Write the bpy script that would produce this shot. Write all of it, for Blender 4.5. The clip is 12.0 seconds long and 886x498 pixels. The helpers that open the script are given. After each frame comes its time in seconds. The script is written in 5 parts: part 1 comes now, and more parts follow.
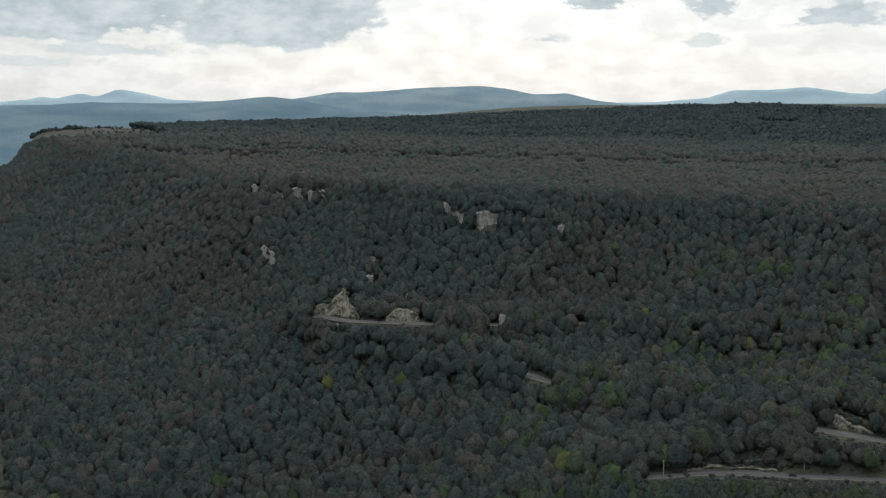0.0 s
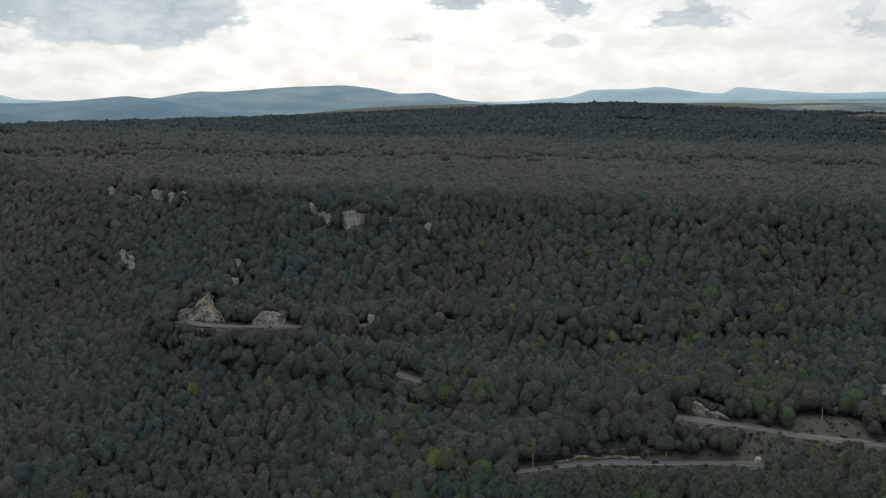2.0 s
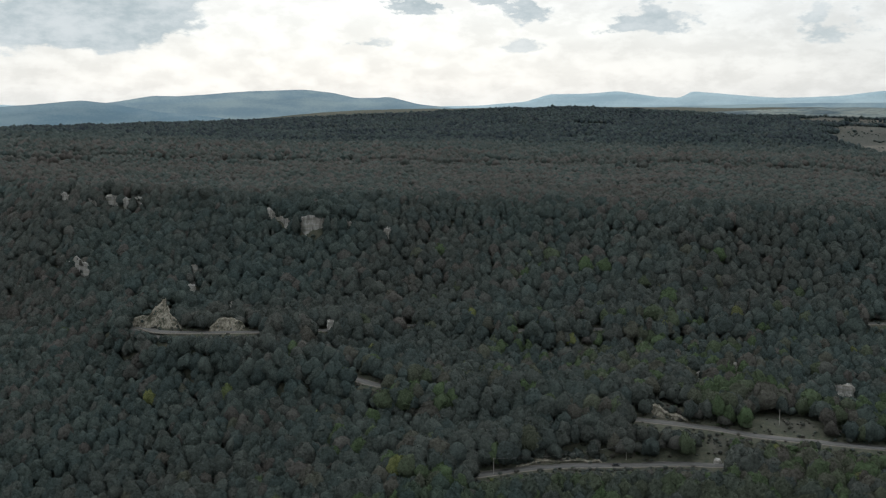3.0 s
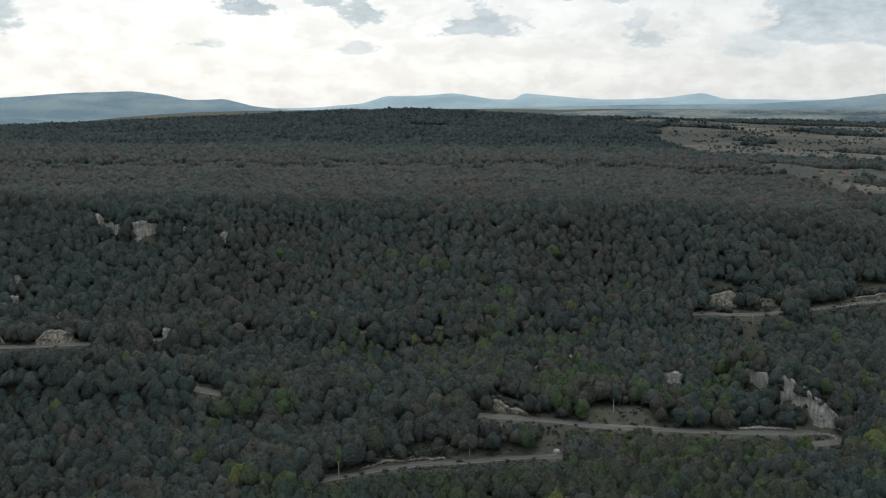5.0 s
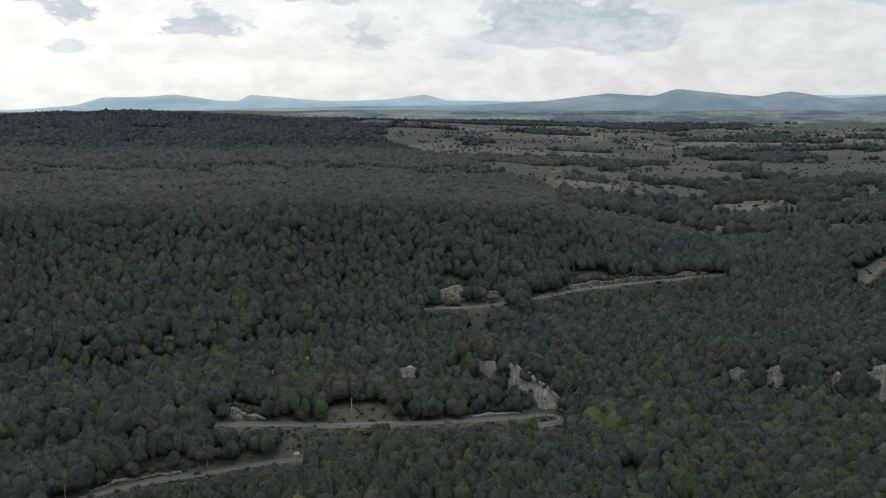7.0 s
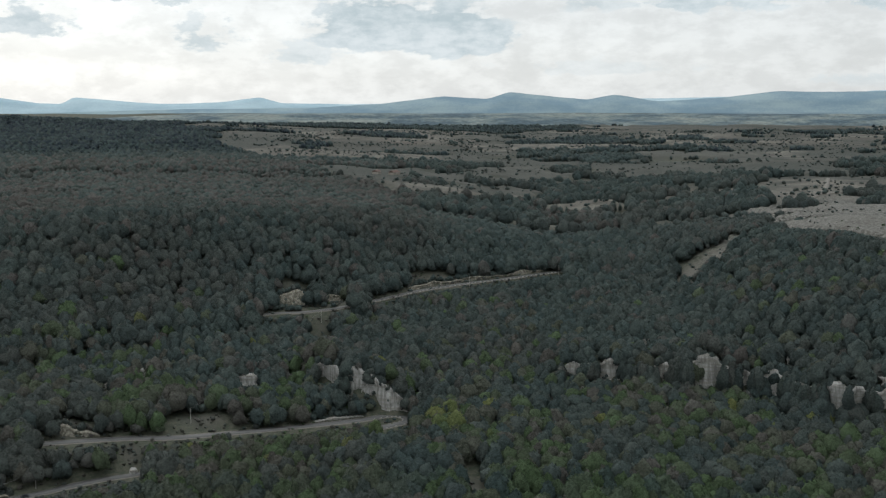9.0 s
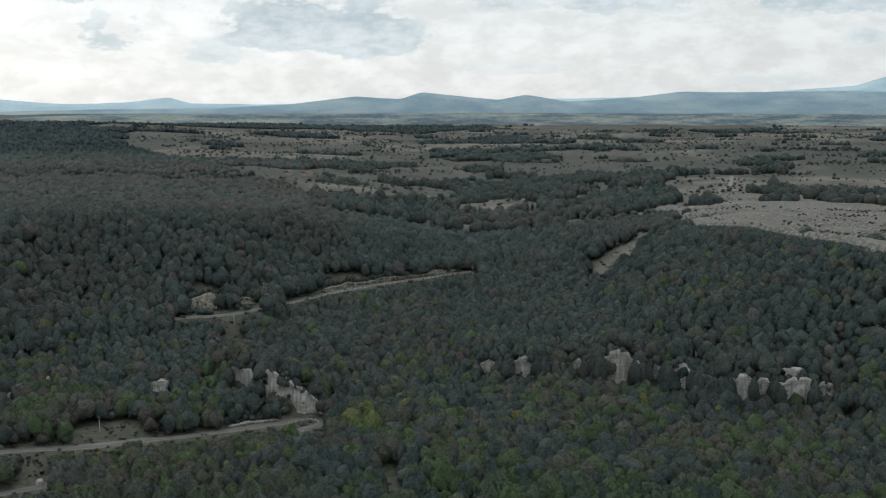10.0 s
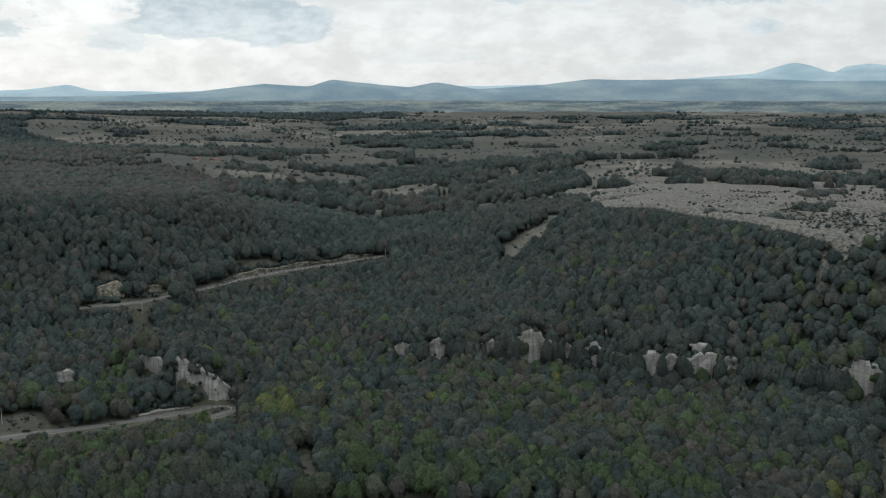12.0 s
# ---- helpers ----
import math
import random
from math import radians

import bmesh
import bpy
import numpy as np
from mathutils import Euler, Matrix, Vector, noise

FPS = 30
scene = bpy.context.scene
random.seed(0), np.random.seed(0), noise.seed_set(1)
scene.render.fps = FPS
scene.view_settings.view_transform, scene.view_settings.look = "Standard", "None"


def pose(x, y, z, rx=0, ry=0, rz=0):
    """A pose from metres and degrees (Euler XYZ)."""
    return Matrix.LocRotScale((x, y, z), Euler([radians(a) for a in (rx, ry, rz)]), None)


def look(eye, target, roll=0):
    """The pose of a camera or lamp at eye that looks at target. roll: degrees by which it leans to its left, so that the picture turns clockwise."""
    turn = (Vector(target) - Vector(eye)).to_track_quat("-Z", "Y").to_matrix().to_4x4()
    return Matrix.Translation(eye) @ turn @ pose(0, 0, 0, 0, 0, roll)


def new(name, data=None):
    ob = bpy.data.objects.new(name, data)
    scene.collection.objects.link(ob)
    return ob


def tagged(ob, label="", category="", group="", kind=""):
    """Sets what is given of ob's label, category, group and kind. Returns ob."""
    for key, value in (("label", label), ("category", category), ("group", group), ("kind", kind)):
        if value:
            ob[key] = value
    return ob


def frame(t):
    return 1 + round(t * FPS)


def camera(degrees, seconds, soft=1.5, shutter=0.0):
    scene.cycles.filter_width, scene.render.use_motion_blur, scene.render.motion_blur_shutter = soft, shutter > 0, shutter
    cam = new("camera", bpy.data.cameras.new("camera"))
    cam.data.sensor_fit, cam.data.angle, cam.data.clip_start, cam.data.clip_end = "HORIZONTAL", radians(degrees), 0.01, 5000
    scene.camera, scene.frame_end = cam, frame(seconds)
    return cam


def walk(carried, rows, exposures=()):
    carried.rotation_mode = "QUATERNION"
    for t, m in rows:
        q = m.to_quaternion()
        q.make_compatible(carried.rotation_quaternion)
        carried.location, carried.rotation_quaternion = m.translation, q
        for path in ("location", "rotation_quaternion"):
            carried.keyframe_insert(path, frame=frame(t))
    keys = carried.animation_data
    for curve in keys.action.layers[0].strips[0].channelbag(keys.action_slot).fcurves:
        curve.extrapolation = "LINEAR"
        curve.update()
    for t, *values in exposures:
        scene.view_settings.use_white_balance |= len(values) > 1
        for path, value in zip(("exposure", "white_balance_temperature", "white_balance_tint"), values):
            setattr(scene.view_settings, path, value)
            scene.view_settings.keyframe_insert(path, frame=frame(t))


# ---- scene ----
# ---------------------------------------------------------------- camera: hovers at one spot and turns to its right
EYE = 230.0
cam = camera(47.4, 12.0, soft=1.25)
# seconds, bearing, tilt, and how far the drone stands from where it hovers most of the time
PATH = [(0.0, 0.0, -8.73, -1.4, -5.5, 1.2), (0.5, -3.57, -8.69, -1.0, -5.1, 1.1), (1.0, -5.91, -8.73, -1.1, -4.8, 1.0), (1.5, -6.9, -8.75, -1.1, -4.3, 1.0),
        (2.0, -7.58, -8.76, -1.0, -3.1, 0.9), (2.5, -7.62, -8.58, -0.8, -1.3, 0.7), (3.0, -9.87, -8.51, -0.1, -0.3, 0.4), (3.2, -11.76, -8.48, 0, 0, 0.2),
        (4.8, -17.24, -8.42, 0, 0, 0), (5.0, -19.03, -8.40, 0, 0, 0), (5.5, -22.97, -8.37, 0, 0, 0), (6.0, -26.77, -8.34, 0, 0, 0), (6.5, -30.34, -8.33, 0, 0, 0),
        (7.0, -34.30, -8.32, 0, 0, 0), (7.5, -37.95, -8.28, 0, 0, 0), (7.7, -39.40, -8.25, 0, 0, 0), (9.3, -44.55, -8.17, 0, 0, 0), (9.5, -45.59, -8.18, 0, 0, 0),
        (10.0, -48.38, -8.15, 0, 0, 0), (10.5, -50.58, -8.12, 0, 0, 0), (11.0, -52.87, -8.11, 0, 0, 0), (11.5, -53.38, -8.11, 0, 0.3, 0), (11.9, -53.4, -8.11, 0, 0.3, 0), (12.0, -53.42, -8.80, -0.3, 0.3, -3.8)]
walk(cam, [(t, pose(x, y, EYE + z, 90 + p, 0, a)) for t, a, p, x, y, z in PATH],
     exposures=[(0.0, -0.10, 6330, 10), (2.5, -0.10, 6330, 10), (5.0, -0.08, 6330, 10), (7.5, -0.02, 6330, 10), (9.5, 0.06, 6330, 10), (12.0, 0.08, 6330, 10)])

# ---------------------------------------------------------------- nodes
def nodes_of(tree):
    """A short way to add a node: add(kind, settings..., input=value or socket)."""
    def add(kind, out=0, props=None, **inputs):
        n = tree.nodes.new("ShaderNode" + kind)
        for k, val in (props or {}).items():
            setattr(n, k, val)
        for k, val in inputs.items():
            sock = n.inputs[int(k[1:])] if k[0] == "i" and k[1:].isdigit() else n.inputs[k.replace("_", " ")]
            if isinstance(val, bpy.types.NodeSocket):
                tree.links.new(val, sock)
            else:
                sock.default_value = val
        return n.outputs[out]
    def maths(op, a, b=0.0, c=0.0, clamp=False):
        return add("Math", props={"operation": op, "use_clamp": clamp}, i0=a, i1=b, i2=c)
    def blend(fac, a, b, mode="MIX"):
        n = tree.nodes.new("ShaderNodeMix")
        n.data_type, n.blend_type = "RGBA", mode
        for sock, val in ((n.inputs[0], fac), (n.inputs[6], a), (n.inputs[7], b)):
            if isinstance(val, bpy.types.NodeSocket):
                tree.links.new(val, sock)
            else:
                sock.default_value = (*val, 1) if isinstance(val, tuple) and len(val) == 3 else val
        return n.outputs[2]
    def ramp(fac, a, b):
        return add("MapRange", props={"interpolation_type": "SMOOTHSTEP"}, Value=fac, From_Min=a, From_Max=b)
    return add, maths, blend, ramp


# ---------------------------------------------------------------- sky: broken cloud, sun veiled ahead of the start of the walk
SUN_AZ, SUN_EL = 4.0, 34.0
world = bpy.data.worlds.new("world")
scene.world = world
world.use_nodes = True
add, maths, blend, ramp = nodes_of(world.node_tree)
sky = add("TexSky", props={"sky_type": "NISHITA", "sun_disc": False, "sun_elevation": radians(SUN_EL), "sun_rotation": radians(SUN_AZ), "altitude": 600.0, "dust_density": 3.0})
gen = add("TexCoord", 0)
sep = world.node_tree.nodes.new("ShaderNodeSeparateXYZ")
world.node_tree.links.new(gen, sep.inputs[0])
sx, sy, sz = sep.outputs
az_deg = maths("MULTIPLY", maths("ARCTAN2", sx, sy), 57.2958)
el_deg = maths("MULTIPLY", maths("ARCSINE", sz), 57.2958)
sky_at = add("CombineXYZ", X=maths("MULTIPLY", az_deg, 0.15), Y=maths("MULTIPLY", el_deg, 0.30), Z=0.0)
billow = add("TexNoise", 0, Vector=sky_at, Scale=1.6, Detail=7.0, Roughness=0.58)
fine = add("TexNoise", 0, Vector=sky_at, Scale=5.5, Detail=8.0, Roughness=0.62)
wisp = add("TexNoise", 0, Vector=sky_at, Scale=3.0, Detail=6.0, Roughness=0.6)
veil = blend(0.88, sky, (8.95, 9.15, 9.0))
# bright veil round the hidden sun, greyer away from it
off = maths("ADD", maths("POWER", maths("MULTIPLY", maths("SUBTRACT", az_deg, SUN_AZ), 0.03), 2.0), maths("POWER", maths("MULTIPLY", maths("SUBTRACT", el_deg, 8.0), 0.05), 2.0))
near_sun = maths("DIVIDE", 1.0, maths("ADD", off, 1.0))
bright = maths("ADD", 0.76, maths("MULTIPLY", near_sun, 0.28))
bright = maths("MULTIPLY", bright, maths("ADD", 0.87, maths("ADD", maths("MULTIPLY", ramp(billow, 0.3, 0.7), 0.10), maths("MULTIPLY", ramp(wisp, 0.38, 0.62), 0.12))))
# an overcast sky is brighter overhead than at the horizon
bright = maths("MULTIPLY", bright, maths("ADD", 1.0, maths("MULTIPLY", ramp(el_deg, 8.0, 70.0), 1.3)))
lit = blend(1.0, veil, add("CombineXYZ", X=bright, Y=bright, Z=bright), "MULTIPLY")
# the clouds that hang over the horizon: centre azimuth, elevation, half width, half height, how dense
CLOUDS = [(-21.5, 4.2, 10.5, 4.0, 1.0), (-9.0, 3.8, 6.6, 4.0, 0.72), (-18.5, 2.3, 6.0, 0.5, 0.4), (-21.5, 1.6, 3.5, 0.4, 0.35), (8.8, 5.0, 1.9, 0.9, 0.85), (14.6, 4.6, 1.5, 1.0, 0.7), (12.6, 5.4, 1.5, 0.6, 0.75),
          (5.6, 2.95, 1.6, 0.4, 0.4), (14.3, 2.8, 1.3, 0.5, 0.4), (21.2, 4.0, 2.5, 1.1, 0.6), (27.6, 6.0, 4.8, 1.0, 1.0), (30.2, 3.4, 2.2, 1.2, 0.45),
          (40.0, 3.9, 4.2, 2.4, 1.0), (44.2, 3.5, 3.6, 2.3, 1.0), (58.3, 5.5, 4.0, 1.1, 0.8), (69.0, 5.3, 6.5, 1.2, 0.8), (66.5, 1.1, 4.0, 0.5, 0.35),
          (52.0, 1.9, 6.0, 0.5, 0.25), (35.5, 2.6, 2.2, 0.8, 0.4), (51.5, 5.4, 3.0, 0.8, 0.4), (70.8, 3.3, 1.2, 0.6, 0.5), (-40.0, 6.0, 9.0, 2.0, 0.9), (95.0, 6.0, 11.0, 2.2, 0.8)]
cover = None
rough = maths("ADD", maths("MULTIPLY", maths("SUBTRACT", billow, 0.5), 2.0), maths("MULTIPLY", maths("SUBTRACT", fine, 0.5), 0.85))
for ca, ce, wa, he, dens in CLOUDS:
    u = maths("DIVIDE", maths("SUBTRACT", az_deg, ca), wa)
    v = maths("DIVIDE", maths("SUBTRACT", el_deg, ce), he * 1.2)
    large = he > 2
    v = maths("MAXIMUM", v, maths("MULTIPLY", v, -3.0 if large else -2.0))  # flat undersides
    r = maths("SUBTRACT", 1.0, maths("SQRT", maths("ADD", maths("MULTIPLY", u, u), maths("MULTIPLY", v, v))))
    if not large:
        r = maths("ADD", r, maths("MULTIPLY", maths("SUBTRACT", maths("ADD", maths("MULTIPLY", wisp, 2.4), maths("MULTIPLY", fine, 1.2)), 1.8), 1.0))
    m = maths("MULTIPLY", ramp(maths("ADD", r, maths("MULTIPLY", rough, 0.9 if large else 1.2)), -0.05, 0.38 if large else 0.62), dens)
    cover = m if cover is None else maths("MAXIMUM", cover, m)
haze_fade = ramp(el_deg, 0.2, 1.6)
high = maths("MULTIPLY", ramp(maths("ADD", billow, maths("MULTIPLY", fine, 0.25)), 0.56, 0.78), maths("MULTIPLY", ramp(el_deg, 5.5, 9.0), 0.75))
cover = maths("MAXIMUM", maths("MULTIPLY", cover, haze_fade), high)
puff = maths("ADD", maths("MULTIPLY", billow, 0.55), maths("MULTIPLY", fine, 0.45))
shade = blend(ramp(puff, 0.36, 0.64), (4.2, 5.0, 5.25), (6.6, 7.1, 7.2))
clouded = blend(maths("MULTIPLY", ramp(cover, 0.0, 0.65), 0.95), lit, shade)
bg = world.node_tree.nodes["Background"]
world.node_tree.links.new(clouded, bg.inputs[0])
bg.inputs[1].default_value = 0.11

sun_lamp = new("sun", bpy.data.lights.new("sun", "SUN"))
sun_lamp.data.energy, sun_lamp.data.angle, sun_lamp.data.color = 0.65, radians(18), (1.0, 0.95, 0.86)
sun_lamp.matrix_world = look((0, 0, 900), (-math.sin(radians(SUN_AZ)) * math.cos(radians(SUN_EL)), -math.cos(radians(SUN_AZ)) * math.cos(radians(SUN_EL)), 900 - math.sin(radians(SUN_EL))))


# ---------------------------------------------------------------- materials
def material(name, build, rough=0.9):
    m = bpy.data.materials.new(name)
    m.use_nodes = True
    tools = nodes_of(m.node_tree)
    bsdf = m.node_tree.nodes["Principled BSDF"]
    bsdf.inputs["Roughness"].default_value = rough
    bsdf.inputs["Specular IOR Level"].default_value = 0.2
    color, height, strength, dist = build(*tools)
    if isinstance(color, tuple):
        bsdf.inputs["Base Color"].default_value = (*color, 1)
    else:
        m.node_tree.links.new(color, bsdf.inputs["Base Color"])
    if height is not None:
        bump = m.node_tree.nodes.new("ShaderNodeBump")
        bump.inputs["Strength"].default_value, bump.inputs["Distance"].default_value = strength, dist
        m.node_tree.links.new(height, bump.inputs["Height"])
        m.node_tree.links.new(bump.outputs[0], bsdf.inputs["Normal"])
    return m


def leaves(dark, mid, light, single=False, top=1.7):
    def build(add, maths, blend, ramp):
        place = add("NewGeometry", 0)
        big = add("TexNoise", 0, Vector=place, Scale=0.007, Detail=3.0)
        tone = maths("MULTIPLY", add("ObjectInfo", 5), top) if single else add("Attribute", 2, props={"attribute_name": "tint"})
        leaf = add("NewGeometry", 8)
        bunch = add("TexNoise", 0, Vector=place, Scale=0.8, Detail=5.0, Roughness=0.76)
        c = blend(ramp(tone, 0.0, 0.55), dark, mid)
        c = blend(ramp(tone, 0.5, 1.0), c, light)
        # below zero: cloud shade and distance haze mixed into the leaf colour
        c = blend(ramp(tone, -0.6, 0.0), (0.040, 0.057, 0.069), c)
        c = blend(maths("MULTIPLY", maths("MULTIPLY", ramp(big, 0.42, 0.62), ramp(tone, -0.15, 0.25)), 0.30), c, (0.116, 0.102, 0.090))
        c = blend(ramp(tone, 1.05, 1.6), c, (0.096, 0.142, 0.074))
        c = blend(ramp(tone, 1.75, 2.0), c, (0.19, 0.21, 0.082))
        v = maths("ADD", maths("ADD", 0.47, maths("MULTIPLY", leaf, 0.28)), maths("MULTIPLY", ramp(bunch, 0.38, 0.62), 0.46))
        return blend(1.0, c, add("CombineXYZ", X=v, Y=v, Z=v), "MULTIPLY"), bunch, 0.85, 1.0
    return build


def leafy(name, build):
    """Leaves let some of the light through."""
    m = material(name, build, 0.75)
    m.node_tree.nodes["Principled BSDF"].inputs["Specular IOR Level"].default_value = 0.12
    tree = m.node_tree
    bsdf = tree.nodes["Principled BSDF"]
    trans = tree.nodes.new("ShaderNodeBsdfTranslucent")
    mix = tree.nodes.new("ShaderNodeMixShader")
    mix.inputs[0].default_value = 0.40
    tree.links.new(bsdf.inputs["Base Color"].links[0].from_socket, trans.inputs["Color"])
    tree.links.new(bsdf.outputs[0], mix.inputs[1])
    tree.links.new(trans.outputs[0], mix.inputs[2])
    tree.links.new(mix.outputs[0], tree.nodes["Material Output"].inputs[0])
    return m


TONES = ((0.073, 0.102, 0.099), (0.095, 0.122, 0.112), (0.130, 0.124, 0.115))
LEAF = leafy("beech_leaves", leaves(*TONES))
LEAF_OWN = leafy("single_beech_leaves", leaves((0.068, 0.100, 0.094), (0.082, 0.118, 0.095), (0.098, 0.130, 0.088), single=True))
LEAF_LIME = leafy("lime_green_leaves", leaves((0.118, 0.158, 0.076), (0.150, 0.187, 0.080), (0.190, 0.212, 0.086), single=True, top=1.0))
BARK = material("grey_bark", lambda add, maths, blend, ramp: (blend(add("TexNoise", 0, Scale=2.0, Detail=4.0), (0.07, 0.06, 0.05), (0.19, 0.17, 0.15)), None, 0, 0))


def ground_build(add, maths, blend, ramp):
    at = add("NewGeometry", 0)
    open_ = add("Attribute", 2, props={"attribute_name": "open"})
    rock_ = add("Attribute", 2, props={"attribute_name": "rock"})
    n1 = add("TexNoise", 0, Vector=at, Scale=0.02, Detail=6.0, Roughness=0.6)
    n2 = add("TexNoise", 0, Vector=at, Scale=0.35, Detail=6.0, Roughness=0.65)
    n3 = add("TexNoise", 0, Vector=at, Scale=0.004, Detail=4.0)
    soil = blend(ramp(n2, 0.3, 0.7), (0.038, 0.048, 0.034), (0.092, 0.090, 0.068))
    grass = blend(ramp(n1, 0.35, 0.65), (0.084, 0.079, 0.068), (0.150, 0.141, 0.122))
    grass = blend(maths("MULTIPLY", ramp(n3, 0.45, 0.6), 0.6), grass, (0.066, 0.058, 0.047))
    grass = blend(maths("MULTIPLY", ramp(n2, 0.52, 0.7), 0.5), grass, (0.042, 0.043, 0.032))
    n4 = add("TexNoise", 0, Vector=at, Scale=0.0042, Detail=6.0, Roughness=0.62)
    grass = blend(maths("MULTIPLY", ramp(n4, 0.46, 0.56), 0.75), grass, (0.036, 0.041, 0.035))
    n5 = add("TexNoise", 0, Vector=at, Scale=0.0016, Detail=7.0, Roughness=0.7)
    grass = blend(maths("MULTIPLY", ramp(n5, 0.46, 0.54), 0.35), grass, (0.044, 0.043, 0.037))
    n6 = add("TexNoise", 0, Vector=at, Scale=0.03, Detail=5.0, Roughness=0.7)
    grass = blend(maths("MULTIPLY", ramp(n6, 0.5, 0.6), 0.4), grass, (0.034, 0.038, 0.030))
    heath = add("Attribute", 2, props={"attribute_name": "heath"})
    grass = blend(maths("MULTIPLY", ramp(maths("ADD", heath, maths("MULTIPLY", maths("SUBTRACT", n6, 0.5), 0.5)), 0.45, 0.62), 0.68), grass, (0.038, 0.043, 0.037))
    stone = blend(ramp(n2, 0.36, 0.66), (0.060, 0.058, 0.051), (0.175, 0.170, 0.156))
    c = blend(open_, soil, grass)
    c = blend(maths("MULTIPLY", rock_, ramp(maths("ADD", n2, maths("MULTIPLY", n1, 0.6)), 0.62, 0.85)), c, stone)
    return c, n2, 0.6, 1.5


GROUND = material("ground", ground_build, 0.95)


def stone_build(add, maths, blend, ramp):
    at = add("NewGeometry", 0)
    sepn = add("Mapping", 0, Vector=at, Scale=(0.5, 0.5, 0.07))
    streak = add("TexNoise", 0, Vector=sepn, Scale=1.2, Detail=7.0, Roughness=0.65)
    beds = add("TexNoise", 0, Vector=add("Mapping", 0, Vector=at, Scale=(0.05, 0.05, 0.8)), Scale=1.0, Detail=4.0)
    grain = add("TexNoise", 0, Vector=at, Scale=1.1, Detail=8.0, Roughness=0.7)
    c = blend(ramp(streak, 0.33, 0.62), (0.19, 0.187, 0.176), (0.41, 0.405, 0.385))
    c = blend(maths("MULTIPLY", ramp(beds, 0.45, 0.62), 0.45), c, (0.21, 0.19, 0.155))
    c = blend(maths("MULTIPLY", ramp(grain, 0.56, 0.72), 0.4), c, (0.10, 0.10, 0.085))
    return c, maths("ADD", streak, grain), 0.9, 0.8


STONE = material("limestone", stone_build, 0.92)


def earth_build(add, maths, blend, ramp):
    at = add("NewGeometry", 0)
    n = add("TexNoise", 0, Vector=at, Scale=0.5, Detail=7.0, Roughness=0.68)
    g = add("TexNoise", 0, Vector=add("Mapping", 0, Vector=at, Scale=(0.6, 0.6, 0.2)), Scale=1.0, Detail=6.0)
    c = blend(ramp(n, 0.35, 0.65), (0.12, 0.11, 0.088), (0.32, 0.30, 0.25))
    w = add("TexNoise", 0, Vector=at, Scale=0.16, Detail=5.0, Roughness=0.65)
    c = blend(maths("MULTIPLY", ramp(g, 0.5, 0.66), 0.6), c, (0.085, 0.08, 0.058))
    return blend(maths("MULTIPLY", ramp(w, 0.52, 0.60), 0.85), c, (0.060, 0.064, 0.048)), n, 1.0, 0.8


EARTH = material("pale_earth_and_rubble", earth_build, 0.95)
ASPHALT = material("asphalt", lambda add, maths, blend, ramp: (blend(add("TexNoise", 0, Vector=add("NewGeometry", 0), Scale=0.3, Detail=6.0), (0.085, 0.085, 0.085), (0.14, 0.137, 0.133)), None, 0, 0), 0.85)
GRAVEL = material("pale_gravel", lambda add, maths, blend, ramp: (blend(add("TexNoise", 0, Vector=add("NewGeometry", 0), Scale=0.5, Detail=6.0), (0.12, 0.11, 0.095), (0.23, 0.215, 0.19)), None, 0, 0), 0.95)


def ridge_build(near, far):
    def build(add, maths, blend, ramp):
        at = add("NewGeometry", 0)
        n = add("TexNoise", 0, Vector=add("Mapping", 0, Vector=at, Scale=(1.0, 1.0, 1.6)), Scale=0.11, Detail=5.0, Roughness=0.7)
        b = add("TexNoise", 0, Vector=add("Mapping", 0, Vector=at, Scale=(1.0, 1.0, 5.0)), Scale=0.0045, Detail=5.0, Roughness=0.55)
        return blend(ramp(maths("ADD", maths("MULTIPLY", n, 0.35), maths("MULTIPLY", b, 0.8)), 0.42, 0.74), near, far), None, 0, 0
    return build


# ---------------------------------------------------------------- the lie of the land: bearings in degrees from the walk's first line, distances and heights in metres
def line(*pts):
    a = np.array(pts, float)
    return lambda az: (np.interp(az, a[:, 0], a[:, 1]), np.interp(az, a[:, 0], a[:, 2]))


GORGE = line((-60, 200, -300), (120, 200, -285))
FOOT = line((-60, 640, -250), (-24, 600, -244), (-12, 560, -226), (0, 515, -207), (10, 475, -193), (20, 468, -190), (45, 470, -189), (80, 480, -194))
LOW = line((-60, 820, -220), (-24, 800, -221), (-12, 680, -196), (0, 625, -176), (10, 605, -173), (21, 590, -174), (35, 588, -174), (41, 600, -176), (50, 610, -178), (60, 610, -178), (80, 600, -176))
HIGH = line((-60, 1100, -200), (-24, 1100, -190), (-12, 800, -170), (-6, 730, -158), (5, 710, -158), (16, 690, -159), (35, 740, -152), (43, 800, -148), (50, 870, -143), (56, 800, -146), (65, 690, -136), (74, 640, -140), (80, 620, -142))
RIM = line((-60, 1500, -180), (-30, 1500, -150), (-24, 1500, -103), (-22.2, 1650, -74), (-19, 1430, -74), (-15, 1200, -76), (-11, 960, -84), (-5, 900, -84), (0, 865, -85), (10, 840, -85), (23, 810, -86), (34, 850, -90),
           (40, 885, -98), (45, 895, -115), (50, 960, -133), (55, 990, -121), (60, 850, -106), (65, 810, -97), (70, 755, -97), (74, 690, -97), (80, 655, -97), (120, 655, -97))
